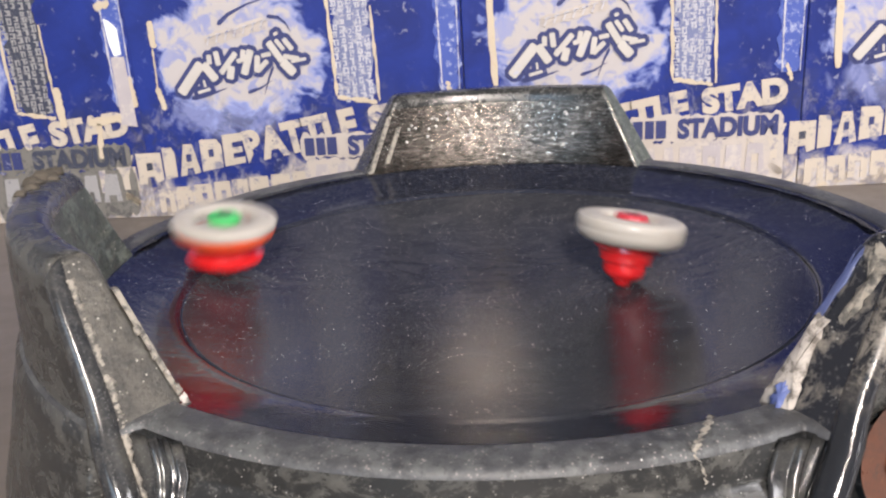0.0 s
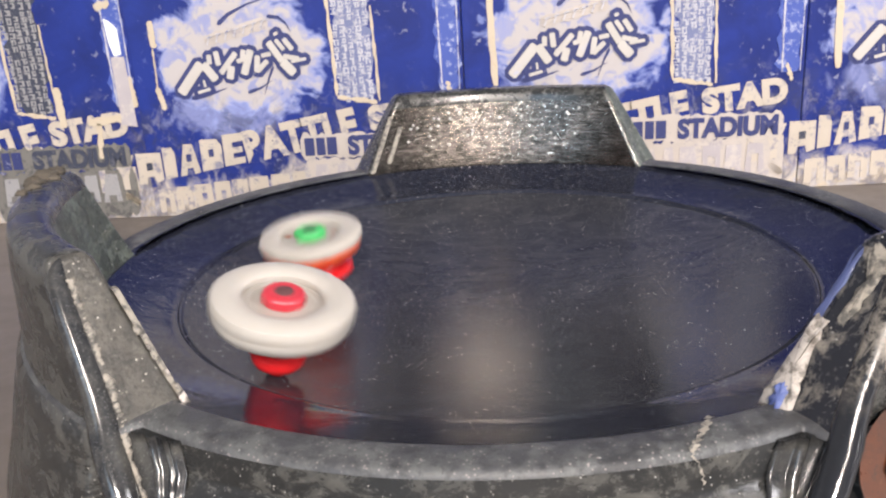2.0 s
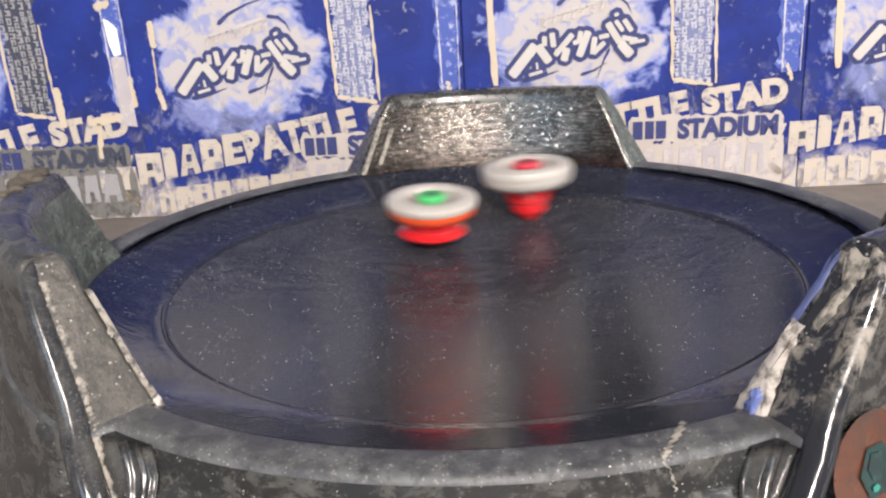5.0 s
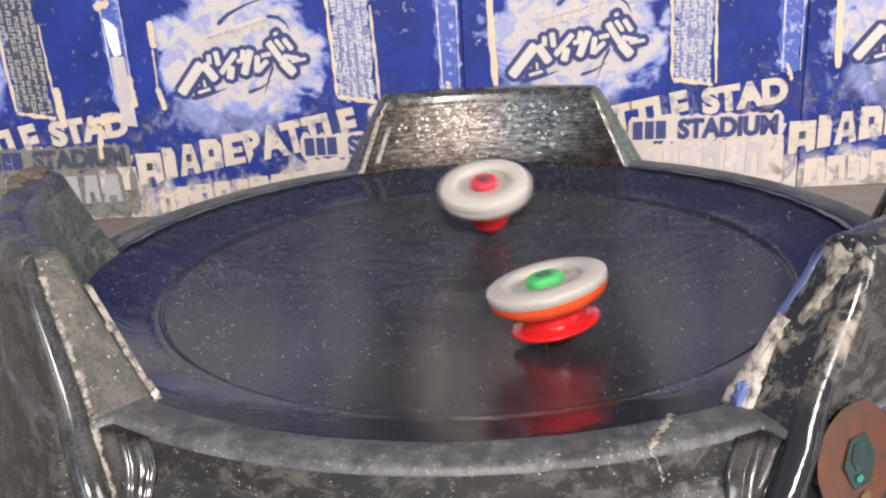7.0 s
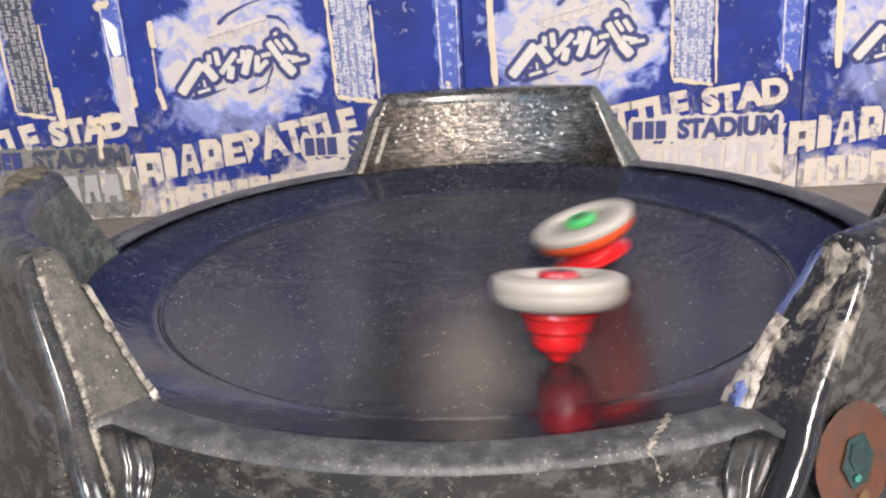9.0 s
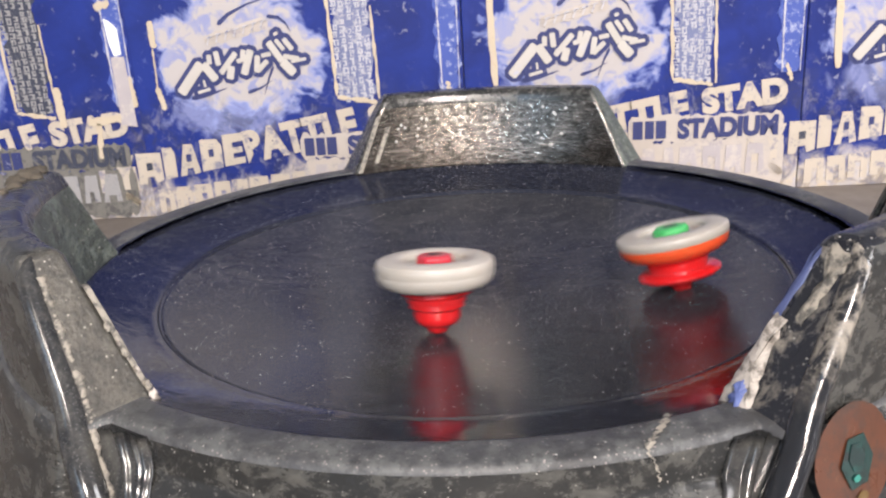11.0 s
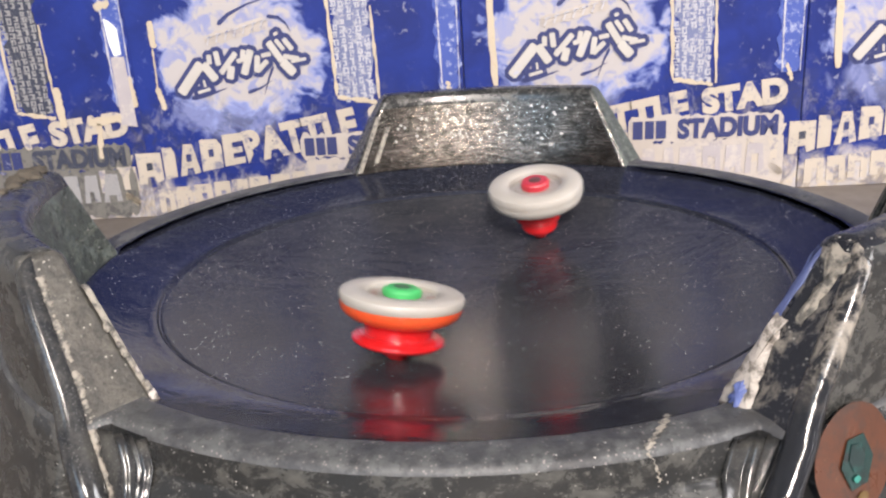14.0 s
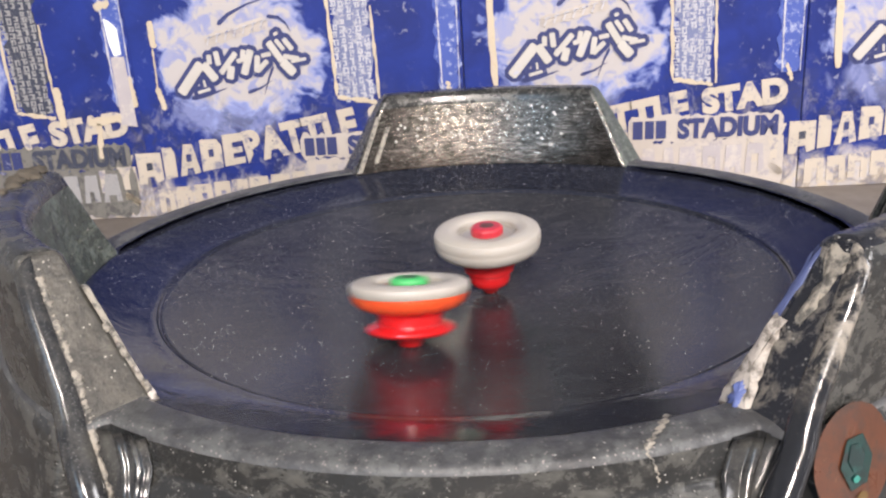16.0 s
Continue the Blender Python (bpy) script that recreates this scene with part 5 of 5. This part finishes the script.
    walk(red_top, spun([
        (0,0.0657,0.0027,-0.0136,0.169,0.107), (0.1,0.0624,0.0344,-0.0126,0.078,0.178), (0.2,0.0456,0.0438,-0.0133,0.031,0.210), (0.3,0.0241,0.0273,-0.0158,-0.010,0.150),
        (0.4,0.0092,0.0105,-0.0168,-0.182,0.134), (0.5,0.0025,-0.0114,-0.0169,-0.106,0.094), (0.6,0.0080,-0.0210,-0.0167,-0.076,0.020), (0.7,0.0200,-0.0235,-0.0165,-0.088,0.031),
        (0.8,0.0398,-0.0139,-0.0159,-0.117,0.085), (0.9,0.0554,-0.0100,-0.0147,-0.068,0.048), (1,0.0682,-0.0229,-0.0130,-0.152,0.089), (1.1,0.0561,-0.0480,-0.0127,-0.133,0.074),
        (1.2,0.0226,-0.0503,-0.0146,-0.079,0.020), (1.3,-0.0074,-0.0332,-0.0159,-0.093,-0.012), (1.4,-0.0250,0.0135,-0.0155,-0.042,-0.019), (1.5,-0.0168,0.0568,-0.0123,-0.052,-0.076),
        (1.6,0.0031,0.0621,-0.0123,-0.086,-0.062), (1.7,-0.0333,-0.0071,-0.0152,-0.049,-0.096), (1.8,-0.0590,-0.0537,-0.0097,0.093,-0.148), (1.9,-0.0704,-0.0745,-0.0053,0.156,-0.138),
        (2,-0.0697,-0.0856,-0.0036,0.209,-0.151), (2.1,-0.0638,-0.0824,-0.0051,0.272,-0.106), (2.2,-0.0695,-0.1254,0.0052,0.329,-0.067), (2.3,-0.0600,-0.1372,0.0070,0.337,-0.039),
        (2.4,-0.0508,-0.1256,0.0023,0.368,0.004), (2.5,-0.0295,-0.1012,-0.0058,0.365,-0.006), (2.6,-0.0045,-0.0592,-0.0137,0.330,-0.002), (2.7,0.0249,-0.0051,-0.0167,0.310,0.156),
        (2.8,0.0459,0.0432,-0.0133,0.278,0.193), (2.9,0.0615,0.0645,-0.0093,0.142,0.223), (3,0.0654,0.0655,-0.0088,0.055,0.132), (3.1,0.0603,0.0378,-0.0125,-0.034,0.279),
        (3.2,0.0442,-0.0146,-0.0156,-0.067,0.314), (3.3,0.0291,-0.0446,-0.0149,-0.050,0.332), (3.4,0.0161,-0.0634,-0.0134,-0.200,0.327), (3.5,0.0075,-0.0706,-0.0126,-0.215,0.361),
        (3.6,0.0060,-0.0502,-0.0149,-0.206,0.156), (3.7,-0.0066,-0.0545,-0.0143,-0.020,0.139), (3.8,-0.0320,-0.1187,0.0043,0.040,0.105), (3.9,-0.0509,-0.1453,0.0135,-0.081,0.076),
        (4,-0.0610,-0.1424,0.0193,0.030,-0.010), (4.1,-0.0574,-0.1098,0.0016,0.113,-0.049), (4.2,-0.0475,-0.0642,-0.0105,0.102,-0.035), (4.34,-0.0024,-0.0830,-0.0099,0.074,0.020),
        (4.48,0.0527,-0.0759,-0.0082,0.026,0.059), (4.62,0.0939,-0.0391,-0.0064,-0.027,0.066), (4.76,0.1018,0.0130,-0.0062,-0.060,0.041), (4.9,0.0735,0.0665,-0.0069,-0.058,0.004),
        (5.04,0.0193,0.0959,-0.0066,-0.023,-0.020), (5.18,-0.0392,0.0932,-0.0055,0.025,-0.014), (5.32,-0.0880,0.0568,-0.0047,0.059,0.025), (5.46,-0.1089,-0.0033,-0.0041,0.059,0.077),
        (5.6,-0.0916,-0.0677,-0.0034,0.019,0.119), (5.74,-0.0387,-0.1131,-0.0026,-0.047,0.128), (5.88,0.0340,-0.1213,-0.0013,-0.115,0.098), (6.02,0.1017,-0.0853,0.0008,-0.166,0.043),
        (6.16,0.1391,-0.0142,0.0031,-0.198,-0.013), (6.3,0.1322,0.0631,0.0053,-0.226,-0.054), (6.4,0.1403,0.0604,0.0075,-0.307,-0.026), (6.5,0.1360,0.0634,0.0066,-0.243,-0.069),
        (6.6,0.1211,0.0644,0.0026,-0.260,-0.096), (6.7,0.0930,0.0553,-0.0051,-0.254,-0.126), (6.8,0.0589,0.0447,-0.0115,-0.229,-0.171), (6.9,0.0343,0.0643,-0.0116,-0.124,-0.221),
        (7,0.0146,0.0831,-0.0097,-0.107,-0.289), (7.1,-0.0019,0.0944,-0.0078,-0.055,-0.266), (7.2,-0.0148,0.0979,-0.0069,-0.016,-0.274), (7.3,-0.0255,0.0942,-0.0072,0.056,-0.273),
        (7.4,-0.0316,0.0859,-0.0084,0.070,-0.260), (7.5,-0.0395,0.0665,-0.0108,0.174,-0.230), (7.6,-0.0489,0.0391,-0.0129,0.180,-0.190), (7.7,-0.0650,0.0190,-0.0122,0.217,-0.150),
        (7.8,-0.0923,0.0297,-0.0072,0.224,-0.177), (7.9,-0.0976,0.0308,-0.0061,0.212,-0.150), (8,-0.0915,0.0308,-0.0073,0.276,-0.124), (8.1,-0.0729,0.0204,-0.0110,0.232,-0.073),
        (8.2,-0.0753,0.0073,-0.0110,0.215,-0.032), (8.3,-0.1119,0.0125,-0.0039,0.249,-0.089), (8.4,-0.1211,0.0179,-0.0015,0.296,-0.062), (8.5,-0.1123,0.0267,-0.0032,0.306,-0.051),
        (8.6,-0.0800,0.0117,-0.0102,0.225,0.004), (8.7,-0.0543,-0.0048,-0.0139,0.222,0.059), (8.8,-0.0256,-0.0234,-0.0157,0.190,0.128), (8.9,0.0059,-0.0489,-0.0145,0.099,0.170),
        (9,0.0268,-0.0759,-0.0104,0.040,0.225), (9.1,0.0341,-0.0981,-0.0060,-0.018,0.260), (9.2,0.0341,-0.1098,-0.0035,-0.071,0.257), (9.34,0.0760,-0.0833,-0.0040,-0.069,0.245),
        (9.48,0.1020,-0.0424,-0.0046,-0.078,0.220), (9.62,0.1080,0.0045,-0.0051,-0.087,0.181), (9.76,0.0935,0.0481,-0.0057,-0.082,0.133), (9.9,0.0627,0.0798,-0.0065,-0.059,0.087),
        (10.04,0.0229,0.0941,-0.0074,-0.020,0.055), (10.18,-0.0101,0.0980,-0.0070,0.026,0.043), (10.32,-0.0547,0.0672,-0.0093,0.068,0.054), (10.46,-0.0651,0.0388,-0.0110,0.093,0.082),
        (10.6,-0.0661,0.0075,-0.0124,0.097,0.116), (10.74,-0.0536,-0.0174,-0.0137,0.078,0.142), (10.88,-0.0333,-0.0310,-0.0148,0.045,0.150), (11.02,-0.0127,-0.0320,-0.0158,0.008,0.135),
        (11.16,0.0021,-0.0232,-0.0164,-0.021,0.100), (11.3,0.0147,-0.0002,-0.0168,-0.032,0.055), (11.4,0.0359,-0.0119,-0.0156,-0.100,0.055), (11.5,0.0473,-0.0284,-0.0139,-0.099,0.096),
        (11.6,0.0433,-0.0470,-0.0128,-0.086,0.075), (11.8,0.0351,-0.0457,-0.0136,-0.132,0.052), (12,0.0205,-0.0147,-0.0164,-0.136,-0.020), (12.2,0.0130,0.0171,-0.0165,-0.108,-0.080),
        (12.3,0.0103,0.0271,-0.0161,-0.081,-0.113), (12.5,0.0581,0.0124,-0.0134,-0.098,0.049), (12.7,0.0496,-0.0295,-0.0136,-0.112,0.003), (12.8,0.0304,-0.0431,-0.0142,-0.051,0.009),
        (13,-0.0055,-0.0643,-0.0127,0.071,-0.004), (13.2,-0.0347,-0.0545,-0.0127,0.033,0.034), (13.4,-0.0378,-0.0221,-0.0150,0.083,0.012), (13.5,-0.0254,-0.0105,-0.0162,0.048,0.026),
        (13.7,0.0073,0.0190,-0.0166,-0.055,-0.042), (13.8,0.0114,0.0492,-0.0144,-0.114,-0.040), (14,0.0392,0.0708,-0.0103,-0.097,-0.186), (14.2,0.0419,0.0436,-0.0133,-0.079,-0.196),
        (14.3,0.0268,0.0198,-0.0159,-0.006,-0.158), (14.5,-0.0034,-0.0182,-0.0166,0.156,-0.175), (14.7,-0.0160,-0.0670,-0.0121,0.153,0.054), (14.8,-0.0261,-0.0771,-0.0102,0.117,0.150),
        (15,-0.0293,-0.0752,-0.0103,0.056,0.206), (15.2,-0.0085,-0.0460,-0.0147,-0.029,0.125), (15.3,-0.0095,-0.0372,-0.0155,-0.127,0.068), (15.5,-0.0143,-0.0122,-0.0166,-0.018,-0.024),
        (15.6,-0.0095,0.0049,-0.0169,-0.018,-0.059), (15.7,-0.0024,0.0148,-0.0168,-0.044,-0.085), (15.8,0.0017,0.0231,-0.0165,-0.007,-0.120), (16,0.0090,0.0126,-0.0168,-0.023,-0.069),
    ], 80, -1))


motions()
